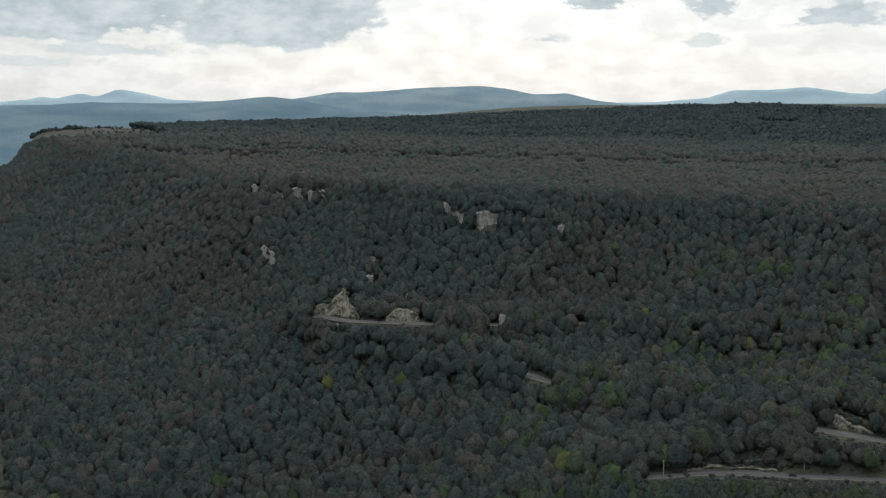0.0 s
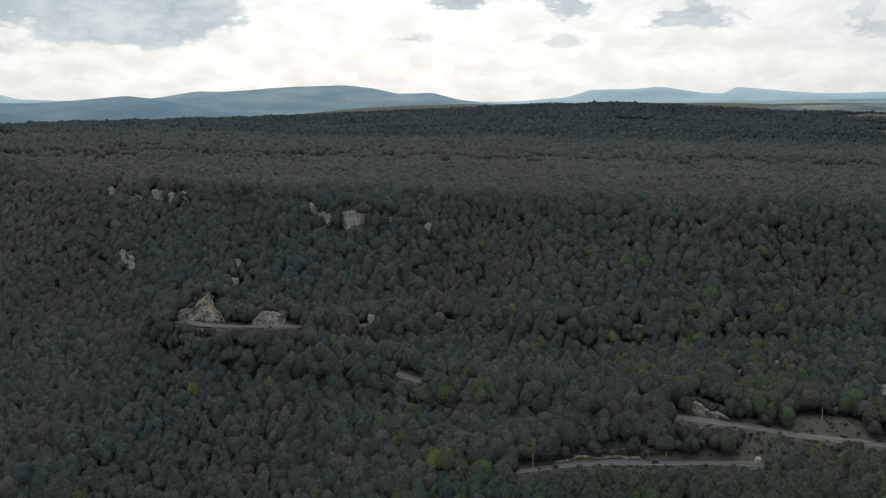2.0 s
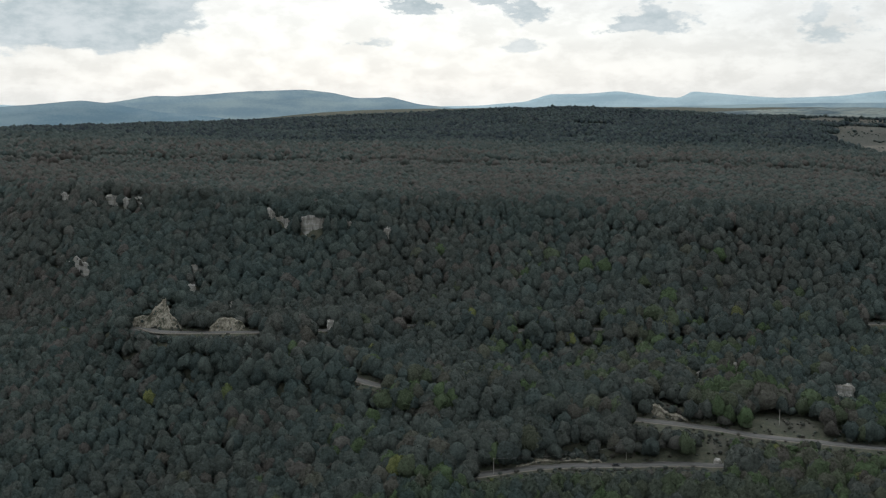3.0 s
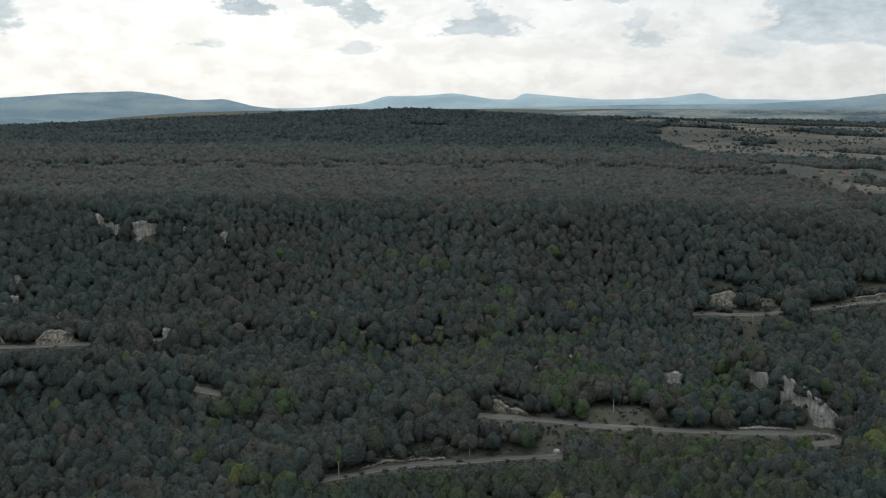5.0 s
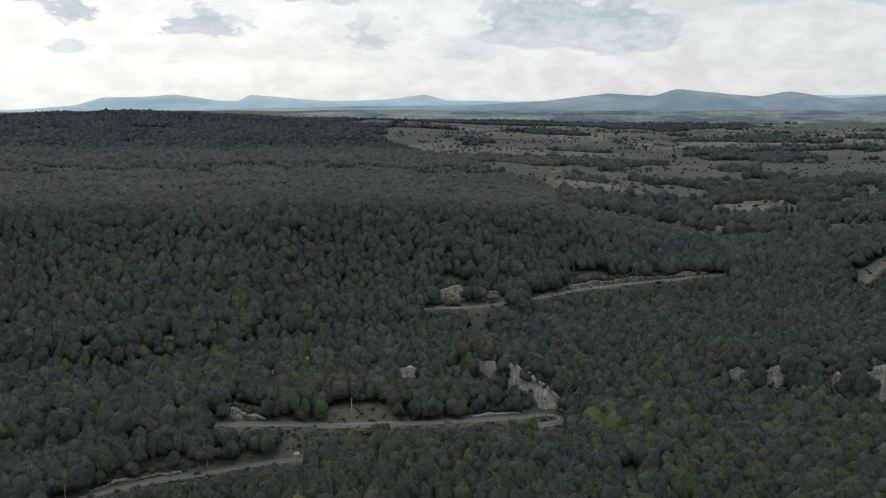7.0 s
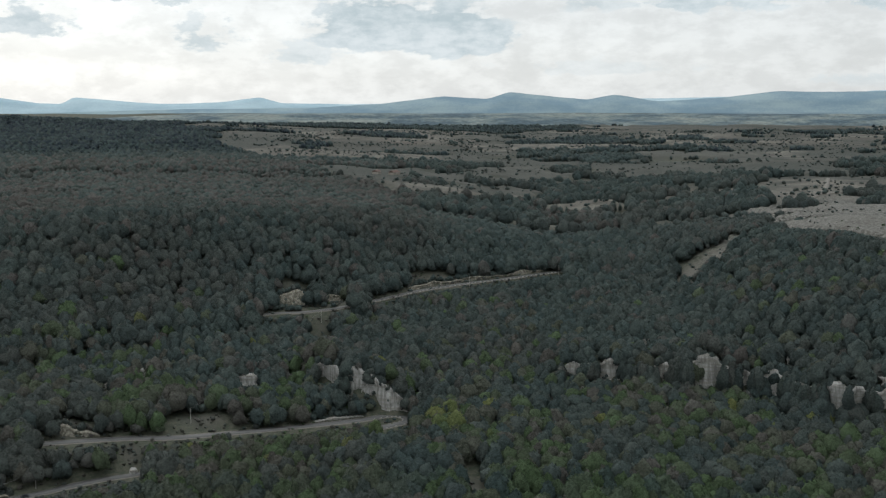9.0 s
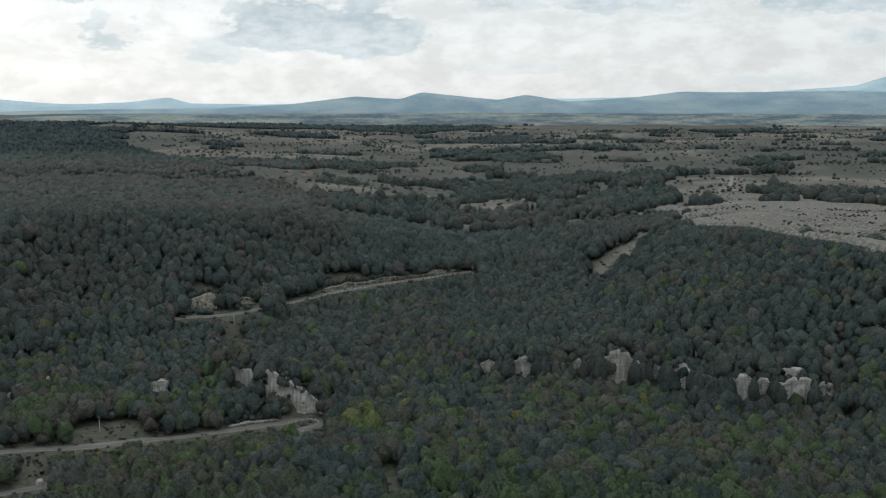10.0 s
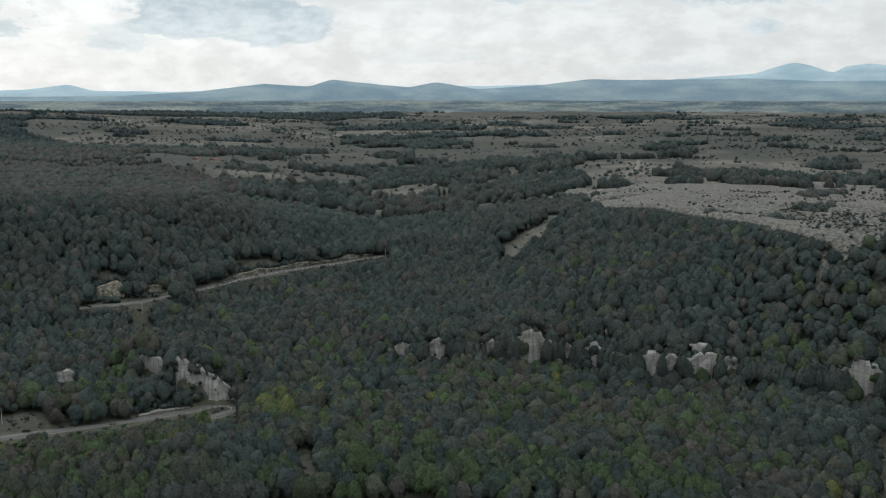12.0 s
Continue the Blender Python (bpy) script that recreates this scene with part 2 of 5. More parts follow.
FLAT = line((-60, 1950, -260), (-24, 1900, -200), (-22.4, 1900, -66), (-15, 1900, -62), (-9, 1900, -62), (0, 1840, -82), (17, 1850, -84), (30, 1850, -87), (40, 1750, -96), (50, 1700, -101), (60, 1700, -97), (70, 1650, -92), (80, 1650, -92))
HILL = line((-60, 2500, -300), (-24, 2500, -300), (-22.4, 2100, -68), (-15, 2150, -58), (-9, 2300, -60), (0, 2700, -56), (7, 2750, -42), (17, 2800, -24), (22, 2800, -31), (25, 2800, -40), (30, 2800, -48), (36, 2800, -64), (45, 2800, -78), (60, 2800, -75), (80, 2800, -72))
BACK = line((-60, 3400, -330), (-15, 3300, -300), (-9, 3400, -220), (0, 3500, -150), (17, 3500, -80), (25, 3500, -62), (36, 3500, -58), (80, 3600, -58))
FAR = line((-60, 4250, -330), (-18, 4250, -320), (-9, 4250, -150), (5, 4250, -44), (25, 4250, -38), (80, 4250, -38))

AZ = np.concatenate([np.arange(-32, 86.01, 0.5), np.arange(90, 327.9, 4.0)])
DS = 60 * 1.0105 ** np.arange(423)
DS = DS[DS < 4940]


def fbm(x, y, scale, octaves=4, seed=0.0):
    """Smooth value noise on arrays, about -1 to 1."""
    total, amp = np.zeros_like(x), 1.0
    for o in range(octaves):
        u, v = x / scale + 17.3 * o + seed, y / scale - 9.1 * o + seed * 1.7
        iu, iv = np.floor(u).astype(np.int64), np.floor(v).astype(np.int64)
        fu, fv = u - iu, v - iv
        fu, fv = fu * fu * (3 - 2 * fu), fv * fv * (3 - 2 * fv)
        def lattice(a, b):
            h = (a * 374761393 + b * 668265263 + o * 1274126177) & 0xFFFFFFFF
            h = ((h ^ (h >> 13)) * 1274126177) & 0xFFFFFFFF
            return ((h ^ (h >> 16)) & 0xFFFF) / 32767.5 - 1
        total += amp * ((lattice(iu, iv) * (1 - fu) + lattice(iu + 1, iv) * fu) * (1 - fv) + (lattice(iu, iv + 1) * (1 - fu) + lattice(iu + 1, iv + 1) * fu) * fv)
        scale, amp = scale * 0.5, amp * 0.5
    return total / 1.6


def smooth(x, a, b):
    s = np.clip((x - a) / (b - a), 0, 1)
    return s * s * (3 - 2 * s)


def spread(az, d):
    return d * np.sin(np.radians(az)), d * np.cos(np.radians(az))


RIM_AZ, RIM_D = [59, 61.5, 65, 68, 70.6, 74.5, 80], [940, 880, 845, 808, 778, 700, 660]


def pasture(az, d):
    """Wide open land: 0 woodland, 1 pasture and bare rock."""
    x, y = spread(az, d)
    n = fbm(x, y, 190, 5, 3.0)
    n2 = fbm(x, y * 0.5, 700, 3, 8.0)
    edge = np.interp(d, [1150, 1400, 1700, 2000, 2400, 3000, 3600], [42, 37, 34, 31, 29.3, 28.5, 29])
    plain = smooth(az, edge, edge + 1.0) * smooth(d, 1200 + 40 * n, 1260 + 40 * n) * (1 - smooth(d + 160 * n2, 2900 + 350 * smooth(az, 44, 52), 3050 + 350 * smooth(az, 44, 52)))
    woods = smooth(fbm(x, y, 85, 4, 21.0), 0.40, 0.48) * 0.9
    for ca, cd, wa, wd in ((36.5, 1690, 10.0, 130), (55, 1340, 5.6, 150), (68.6, 1180, 3.0, 40), (41.2, 1960, 2.4, 20), (66.2, 1765, 2.2, 26), (73.5, 1190, 5.5, 34), (72.2, 1720, 1.5, 14), (61.8, 1465, 3.6, 13),
                           (47.6, 1410, 2.2, 28), (42.4, 1345, 1.6, 22), (50.5, 2350, 5.0, 60), (33.5, 2560, 2.5, 30), (36.8, 1360, 1.6, 60), (44, 3050, 9.0, 160), (76, 2500, 5.0, 50)):
        woods = np.maximum(woods, smooth(1 - np.hypot((az - ca) / wa, (d - cd) / wd) + 0.45 * n + 0.55 * fbm(x, y, 70, 3, 33.0), 0.0, 0.12))
    woods = np.maximum(woods, smooth(fbm(x, y, 240, 4, 71.0) , 0.34, 0.42) * smooth(d, 1750, 1950))
    glade = smooth(fbm(x, y, 36, 4, 77.0), 0.18, 0.28) * smooth(az, 43, 46) * (1 - smooth(az, 61, 63)) * smooth(d, 1000, 1060) * (1 - smooth(d, 1480, 1560))
    woods = woods * (1 - 0.95 * glade)
    rim = np.interp(az, RIM_AZ, RIM_D)
    top = smooth(az + 2.2 * n, 61.0, 62.5) * smooth(d + 25 * n, rim + 8, rim + 20) * (1 - smooth(d, 1250, 1350))
    top = top * (1 - smooth(fbm(x, y, 60, 3, 14.0) + smooth(d, 1000, 1150) * 0.25 * (1 - smooth(az, 63, 66)), 0.42, 0.55)) * (1 - woods)
    nose = smooth(az, -22.6, -22.2) * (1 - smooth(az + 2 * n, -18, -15)) * smooth(d, 1660, 1700) * (1 - smooth(d, 2300, 2400))
    return np.clip(np.maximum.reduce([plain * (1 - woods), top, nose, 0.9 * glade]), 0, 1)


def clearing(az, d):
    """Small gaps in the wood: bearing, distance, half widths, share of bare ground."""
    x, y = spread(az, d)
    n = fbm(x, y, 30, 3, 6.0)
    m = np.zeros_like(d)
    for ca, cd, wa, wd, k in ((18.3, 2330, 1.3, 50, 1.0), (29.4, 582, 2.0, 16, 0.75), (22.7, 580, 1.1, 16, 0.8), (36.4, 712, 0.8, 24, 0.6), (35.0, 765, 1.4, 22, 0.8), (42.9, 812, 2.2, 16, 0.8),
                              (37.6, 750, 1.0, 12, 0.7), (-6.2, 735, 1.3, 18, 0.9), (-2.3, 725, 1.0, 12, 0.9), (25.6, 548, 0.6, 9, 0.8), (45.3, 495, 0.5, 10, 0.9), (53.6, 1160, 0.9, 30, 0.8),
                              (57.6, 850, 0.9, 28, 1.0), (58.6, 866, 1.0, 30, 0.9), (59.7, 888, 0.8, 24, 0.9), (60.9, 912, 0.8, 24, 0.9), (62.0, 946, 0.8, 20, 1.0), (75.3, 708, 0.4, 22, 1.0), (74.3, 692, 0.25, 12, 0.8)):
        m = np.maximum(m, k * smooth(1 - np.hypot((az - ca) / wa, (d - cd) / wd) + 0.6 * n, 0, 0.35))
    return m


def base_height(az, d):
    az = np.where(az > 200, az - 360, az)
    knots = [f(np.clip(az, -60, 120)) for f in (GORGE, FOOT, LOW, HIGH, RIM, FLAT, HILL, BACK, FAR)]
    kd = np.stack([k[0] for k in knots]); kz = np.stack([k[1] for k in knots])
    z = np.where(d < kd[0], kz[0], 0.0)
    for i in range(len(knots) - 1):
        inside = (d >= kd[i]) & (d < kd[i + 1])
        s = (d - kd[i]) / (kd[i + 1] - kd[i])
        z = np.where(inside, kz[i] + (kz[i + 1] - kz[i]) * s, z)
    z = np.where(d >= kd[-1], kz[-1] + (d - kd[-1]) * 0.01, z)
    return z


A2, D2 = np.meshgrid(AZ, DS, indexing="ij")
HZ = base_height(A2, D2)
for _ in range(3):  # round the breaks of slope
    HZ[:, 1:-1] = (HZ[:, :-2] + 2 * HZ[:, 1:-1] + HZ[:, 2:]) / 4
    HZ[1:-1] = (HZ[:-2] + 2 * HZ[1:-1] + HZ[2:]) / 4
X2, Y2 = D2 * np.sin(np.radians(A2)), D2 * np.cos(np.radians(A2))
WIDE = pasture(np.where(A2 > 200, A2 - 360, A2), D2)
OPEN = np.maximum(WIDE, clearing(np.where(A2 > 200, A2 - 360, A2), D2))
steep = smooth(D2, 380, 480) * (1 - smooth(D2, 820, 980))
HZ += fbm(X2, Y2, 90, 4, 1.0) * (2.4 + 2.4 * steep) + fbm(X2, Y2, 400, 3, 5.0) * (2.0 + 4.0 * smooth(D2, 900, 1500)) * (1 - 0.7 * WIDE)
HZ -= 8.0 * (1 - WIDE)  # the figures above are those of the tree tops in woodland


def sample(grid, az, d):
    i = np.clip(np.interp(az, AZ, np.arange(len(AZ))), 0, len(AZ) - 1.001)
    j = np.clip(np.log(np.maximum(d, 60.1) / 60) / math.log(1.0105), 0, len(DS) - 1.001)
    a, b = i.astype(int), j.astype(int)
    u, v = i - a, j - b
    return (grid[a, b] * (1 - u) + grid[a + 1, b] * u) * (1 - v) + (grid[a, b + 1] * (1 - u) + grid[a + 1, b + 1] * u) * v


def polar(az, d):
    return d * np.sin(np.radians(az)), d * np.cos(np.radians(az))


def curve(pts, step):
    """Catmull-Rom through points, resampled about every step metres."""
    p = np.array(pts, float)
    p = np.vstack([2 * p[0] - p[1], p, 2 * p[-1] - p[-2]])
    out = []
    for i in range(1, len(p) - 2):
        n = max(2, int(np.linalg.norm(p[i + 1, :2] - p[i, :2]) / step))
        s = np.linspace(0, 1, n, endpoint=False)[:, None]
        out.append(0.5 * (2 * p[i] + (p[i + 1] - p[i - 1]) * s + (2 * p[i - 1] - 5 * p[i] + 4 * p[i + 1] - p[i + 2]) * s ** 2 + (3 * p[i] - p[i - 1] - 3 * p[i + 1] + p[i + 2]) * s ** 3))
    return np.vstack(out + [p[-2:-1]])


def bearing(az, drop, z):
    """A point at height z (below the eye) that is seen that many degrees down on that bearing."""
    x, y = polar(az, -z / math.tan(radians(drop)))
    return (x, y, z)


LOWER_LEG = [(10.8, 21.3, -197), (12.1, 21.1, -196.3), (14.5, 20.75, -195.6), (16.8, 20.5, -195), (20, 20.3, -194), (23.9, 19.95, -192.5), (26.1, 19.85, -192), (32, 19.25, -190), (37, 18.6, -188.5), (40, 18.15, -187.8)]
MIDDLE_LEG = [(41.45, 17.8, -187.4), (40.6, 17.5, -187), (38.5, 17.75, -186.4), (36.5, 17.9, -186), (32.7, 18.08, -185), (28.1, 18.14, -183.5), (25.5, 17.95, -182.5), (21.1, 17.75, -181), (16.5, 17.45, -178.5),
              (10, 16.8, -176), (5.9, 16.1, -173.5), (4.6, 15.75, -172.5), (1, 14.9, -169), (-4, 13.6, -163), (-6.8, 12.75, -160.5)]
UPPER_LEG = [(-7.7, 12.35, -159.7), (-7.0, 12.4, -159.3), (-6, 12.7, -159), (-2.8, 12.9, -158.5), (-0.1, 12.98, -158), (2.8, 13.0, -157.7), (7.9, 12.8, -157.3), (14.7, 13.08, -157), (18.6, 12.88, -156), (25, 12.35, -154), (33.2, 11.7, -151.5), (35.4, 11.65, -150.7),
             (37.8, 11.4, -149.6), (40.75, 10.82, -148.2), (42, 10.55, -147.5), (45.2, 10.07, -146), (46.8, 9.88, -145), (49.8, 9.43, -143.5), (52, 9.25, -142.5)]
ROAD = curve([bearing(*p) for p in LOWER_LEG + MIDDLE_LEG + UPPER_LEG], 4.0)
ROAD_AZ = np.degrees(np.arctan2(ROAD[:, 0], ROAD[:, 1]))
EAST_BEND, WEST_BEND = int(np.argmax(ROAD_AZ[:len(ROAD) // 2])), int(np.argmin(np.where(np.arange(len(ROAD)) > 60, ROAD_AZ, 99)))


def carve(road, half, run):
    """Cuts a bench for a road into the land."""
    global HZ
    box = (D2 > 430) & (D2 < 1400) & (A2 < 90) & (A2 > -20)
    idx = np.argwhere(box)
    px, py = X2[box], Y2[box]
    best, bz, bd = np.full(len(px), 1e9), np.zeros(len(px)), np.zeros(len(px))
    rr = np.hypot(road[:, 0], road[:, 1])
    for k in range(len(road)):
        q = (px - road[k, 0]) ** 2 + (py - road[k, 1]) ** 2
        m = q < best
        best[m], bz[m], bd[m] = q[m], road[k, 2], rr[k]
    best = np.sqrt(best)
    uphill = np.hypot(px, py) > bd
    h = HZ[box]
    w = 1 - smooth(best, half, np.where(uphill, run * 1.7, run))
    target = np.where(uphill, np.maximum(bz + np.maximum(best - half - 1, 0) * 0.5, np.minimum(h, bz + (best - half) * 1.2)), bz)
    target = np.where(best < half, bz, target)
    h = h * (1 - w) + target * w
    HZ[idx[:, 0], idx[:, 1]] = np.where(w > 0, h, HZ[box])
    return best


carve(ROAD, 5.5, 20)


def mesh_ob(name, verts, faces, mat, parent=None, attrs=None, shade=False):
    me = bpy.data.meshes.new(name)
    me.from_pydata(verts, [], faces) if isinstance(verts, list) else fast_mesh(me, verts, faces)
    me.materials.append(mat)
    for key, val in (attrs or {}).items():
        at = me.attributes.new(key, "FLOAT", "POINT")
        at.data.foreach_set("value", np.asarray(val, np.float32))
    if shade:
        me.polygons.foreach_set("use_smooth", np.ones(len(me.polygons), bool))
    me.update()
    ob = new(name, me)
    if parent is not None:
        ob.parent = parent
    return ob


def fast_mesh(me, verts, faces):
    """A mesh from arrays; all faces have as many corners as the array has columns."""
    n = faces.shape[1]
    me.vertices.add(len(verts))
    me.vertices.foreach_set("co", np.ascontiguousarray(verts, np.float32).ravel())
    me.loops.add(faces.size)
    me.loops.foreach_set("vertex_index", np.ascontiguousarray(faces, np.int32).ravel())
    me.polygons.add(len(faces))
    me.polygons.foreach_set("loop_start", np.arange(0, faces.size, n, dtype=np.int32))
    me.polygons.foreach_set("loop_total", np.full(len(faces), n, np.int32))
    me.update(calc_edges=True)


def grid_faces(rows, cols, wrap=False):
    i, j = np.meshgrid(np.arange(rows if wrap else rows - 1), np.arange(cols - 1), indexing="ij")
    i2 = (i + 1) % rows
    return np.stack([i * cols + j, i * cols + j + 1, i2 * cols + j + 1, i2 * cols + j], -1).reshape(-1, 4)[:, ::-1]


# ---------------------------------------------------------------- gaps through which road and rock show over the tree tops
GAPS = []  # bearing from, to, how far down the sight goes, how far out


def ground_at(az, d):
    return float(sample(HZ, np.array([az]), np.array([d]))[0])


def meet(az, drop, lift=0.0):
    """The distance at which the land, raised by lift, is met that many degrees down on a bearing."""
    d = np.arange(440, 3400, 2.0)
    over = sample(HZ, np.full(len(d), az), d) + lift + d * math.tan(radians(drop))
    hit = np.nonzero(over > 0)[0]
    return float(d[hit[0]]) if len(hit) else 3000.0


def road_gaps(lo, hi, first, last, under=0.22):
    for k in range(first, last):
        if lo <= ROAD_AZ[k] <= hi:
            d = math.hypot(ROAD[k, 0], ROAD[k, 1])
            GAPS.append((ROAD_AZ[k] - 0.12, ROAD_AZ[k] + 0.12, math.degrees(math.atan(-ROAD[k, 2] / d)) + under, d))


for lo, hi in ((12.0, 26.4), (40.0, 42.0)):
    road_gaps(lo, hi, 0, EAST_BEND)
for lo, hi in ((36.0, 42), (31.4, 36.0), (21.0, 29.9), (16.2, 16.8), (4.4, 6.0)):
    road_gaps(lo, hi, EAST_BEND, WEST_BEND)
for lo, hi in ((-7.8, -0.6), (2.4, 3.1), (7.6, 8.2), (14.2, 15.0), (18.3, 18.9), (33.2, 38.2), (39.4, 49.9)):
    road_gaps(lo, hi, WEST_BEND, len(ROAD), 0.09)

# ---------------------------------------------------------------- limestone
def crag_mesh(seed):
    """A weathered limestone buttress one wide and one high, fluted, with a ragged top and a slumped foot; its face looks to -y."""
    r = np.random.default_rng(seed)
    bm = bmesh.new()
    bmesh.ops.create_cube(bm, size=1.0)
    bmesh.ops.subdivide_edges(bm, edges=bm.edges[:], cuts=11, use_grid_fill=True)
    off = Vector((seed * 7.13, seed * 3.71, seed * 1.97))
    for v in bm.verts:
        p = v.co.copy()
        h = p.z + 0.5
        ragged = noise.fractal(Vector((p.x * 2.2, p.y * 2.0, 0)) + off, 0.6, 2.0, 4)
        flute = noise.fractal(Vector((p.x * 5.0, p.y * 3.0, p.z * 1.2)) + off, 0.6, 2.0, 5)
        block = noise.cell(Vector((p.x * 3.6 + 0.4 * p.z, p.y * 2.0, p.z * 1.6)) + off)
        step = noise.cell(Vector((p.x * 4.2, p.y * 3.0, 0.3)) + off)
        v.co.x = p.x * (0.62 + 0.36 * h + 0.22 * noise.noise(Vector((0, p.y, p.z * 2.4)) + off)) + 0.035 * flute + 0.13 * noise.noise(Vector((0.7 if p.x > 0 else 4.1, 0, p.z * 3.1)) + off) * abs(p.x * 2) + 0.12 * (h - 0.5) * noise.noise(off)
        v.co.y = p.y * (1 - 0.35 * abs(p.x * 2) ** 3) + 0.06 * flute + 0.11 * block + 0.12 * h
        v.co.z = h * (0.88 + 0.08 * ragged + 0.08 * step - 0.08 * abs(p.x * 2) ** 4 + 0.14 * p.x * noise.noise(off * 1.7)) - 0.10 * (1 - h) * (0.5 + ragged)
    bmesh.ops.triangulate(bm, faces=bm.faces[:])
    me = bpy.data.meshes.new("limestone_crag")
    bm.to_mesh(me)
    bm.free()
    me.materials.append(STONE)
    return me


CRAGS = [crag_mesh(k + 1) for k in range(9)]
crag_count = 0


def crag(az, drop, wide, high, label, group, deep=0.7, lift=0.0):
    """A rock seen on a bearing, its foot so many degrees down, so many degrees wide and high."""
    global crag_count
    d = meet(az, drop, 2.0 + lift)
    w, h = 2 * d * math.tan(radians(wide / 2)) * 1.12, d * (math.tan(radians(drop)) - math.tan(radians(drop - high))) * 1.12
    z = -d * math.tan(radians(drop))
    foot = min(z, ground_at(az, d - 2)) - 1.0
    x, y = polar(az, d)
    if high > 0.45:  # the land stands level with the top behind a cliff
        global HZ
        back = smooth(D2, d - 1, d + 4) * (1 - smooth(D2, d + 12, d + 45)) * (1 - smooth(np.abs(A2 - az), wide * 0.45, wide * 0.75))
        HZ = HZ + np.maximum(z + h * 0.9 - 2.5 - HZ, 0) * back
    ob = new("limestone_crag", CRAGS[crag_count % len(CRAGS)])
    crag_count += 1
    top = z + h
    ob.matrix_world = pose(x, y, foot + EYE, 0, 0, -az + 14 * math.sin(az * 5.0)) @ Matrix.Diagonal((w, max(4.0, w * deep), top - foot, 1))
    tagged(ob, label, "rock", group)
    GAPS.append((az - wide * 0.42, az + wide * 0.42, drop - 0.16 * high, d + 3))
    return ob


for row in ((32.27, 15.62, 0.90, 0.66), (26.49, 14.75, 0.26, 0.44), (24.51, 15.28, 0.40, 0.35)):
    crag(*row, "small pale limestone outcrop among trees", "outcrops")


rng_rock = np.random.default_rng(5)
SCREEN = []  # trees that stand close under a cliff and hide most of it: bearing, distance, height


def cliff(label, az0, az1, foot, windows, mat=None, lift=4.0, group="limestone cliffs", screened=True):
    """A fluted limestone wall along the slope. foot: bearing, degrees down to its foot, degrees high. It shows in the windows between trees."""
    global HZ
    f = np.array(foot, float)
    az = np.arange(az0, az1, 0.1)
    drop = np.interp(az, f[:, 0], f[:, 1])
    high = np.interp(az, f[:, 0], f[:, 2])
    d = np.array([meet(a, b, lift) for a, b in zip(az, drop)])
    d = np.convolve(np.pad(d, 6, mode="edge"), np.ones(13) / 13, "valid")
    x0, y0 = polar(az, d)
    bulk = min(1.0, float(high.max()) / 1.2)
    d = d + 7 * bulk * fbm(x0, y0, 26, 3, 17.0)
    low = -d * np.tan(np.radians(drop))
    top = -d * np.tan(np.radians(drop - high)) + bulk * (1.3 * fbm(x0, y0, 14, 3, 2.0) + 0.9 * fbm(x0, y0, 4.5, 2, 5.0))
    ends = np.zeros(len(az))  # the wall stands out where it shows and dies away between
    for ca, base, wide, tall in windows:
        r1, r2, r3 = rng_rock.uniform(0.42, 0.62, 3)
        ends = np.maximum(ends, smooth(az - ca, -wide * r1 - 0.12, -wide * r2 + 0.12) * (1 - smooth(az - ca, wide * r2 - 0.12, wide * r3 + 0.12)))
    if screened:
        ends = np.maximum(ends, 0.88) * smooth(az, az0, az0 + 0.3) * (1 - smooth(az, az1 - 0.3, az1))
    else:  # a low broken bank, not single rocks
        ends = np.clip(np.convolve(np.pad(np.maximum(ends, 0.35 if bulk > 0.9 else 0.86), 4, mode="edge"), np.hanning(9) / np.hanning(9).sum(), "valid"), 0, 1)
        ends = ends * smooth(az, az0, az0 + 0.35) * (1 - smooth(az, az1 - 0.45, az1 - 0.1)) * np.clip(0.92 + 0.3 * fbm(x0, y0, 14.0, 3, 13.0), 0.4, 1.15)
    top = low - 3 + (top - low + 3) * ends
    # the land behind stands level with the top, in front it lies at the foot
    da, dt, dl = np.interp(A2, az, d, left=0, right=0), np.interp(A2, az, top), np.interp(A2, az, low)
    span = np.interp(A2, az, ends, left=0, right=0)
    reach = 0.0 if screened else 13.0  # a bank lies back, a cliff stands upright
    back = smooth(D2, da + reach - 2, da + reach + 5) * (1 - smooth(D2, da + reach + 10, da + 60)) * span
    HZ = HZ + np.maximum(dt - 1.0 - HZ, 0) * back
    front = (1 - smooth(D2, da + reach * 0.7 - 3, da + reach * 0.7 + 1)) * smooth(D2, da - (40 if screened else 12), da - 8) * np.minimum(1, span * 2)
    HZ = HZ + np.minimum(dl + 1.0 - HZ, 0) * front
    rows = 15
    cols = []
    for k in range(rows):
        s = k / (rows - 1)
        if k < rows - 2:
            h = s * (rows - 1) / (rows - 3)
            z = low - 4 + (top - low + 4) * h
            px, py = polar(az, d)
            flute = bulk * (fbm(px, py + z * 0.15, 5.0, 4, 3.0) * 1.7 + fbm(px, py, 14.0, 2, 8.0) * 2.4)
            ledge = 1.3 * bulk * fbm(px * 0.35, z * 1.0 + py * 0.3, 3.2, 3, 6.0)
            dd = d - 1.2 + flute + ledge + 1.6 * h - 1.2 * smooth(h, 0.75, 0.95) + (0 if screened else 0.6 * (top - low) * h)
        else:
            dd, z = dd + (5.0 if screened else 11.0), top - 0.8 * (k - rows + 3)
        px, py = polar(az, dd)
        cols.append(np.stack([px, py, z + EYE], -1))
    ob = mesh_ob("limestone_cliff", np.stack(cols, 1).reshape(-1, 3), grid_faces(len(az), rows)[:, ::-1], mat or STONE)
    tagged(ob, label, "cliff", group)
    shown = np.zeros(len(az), bool)
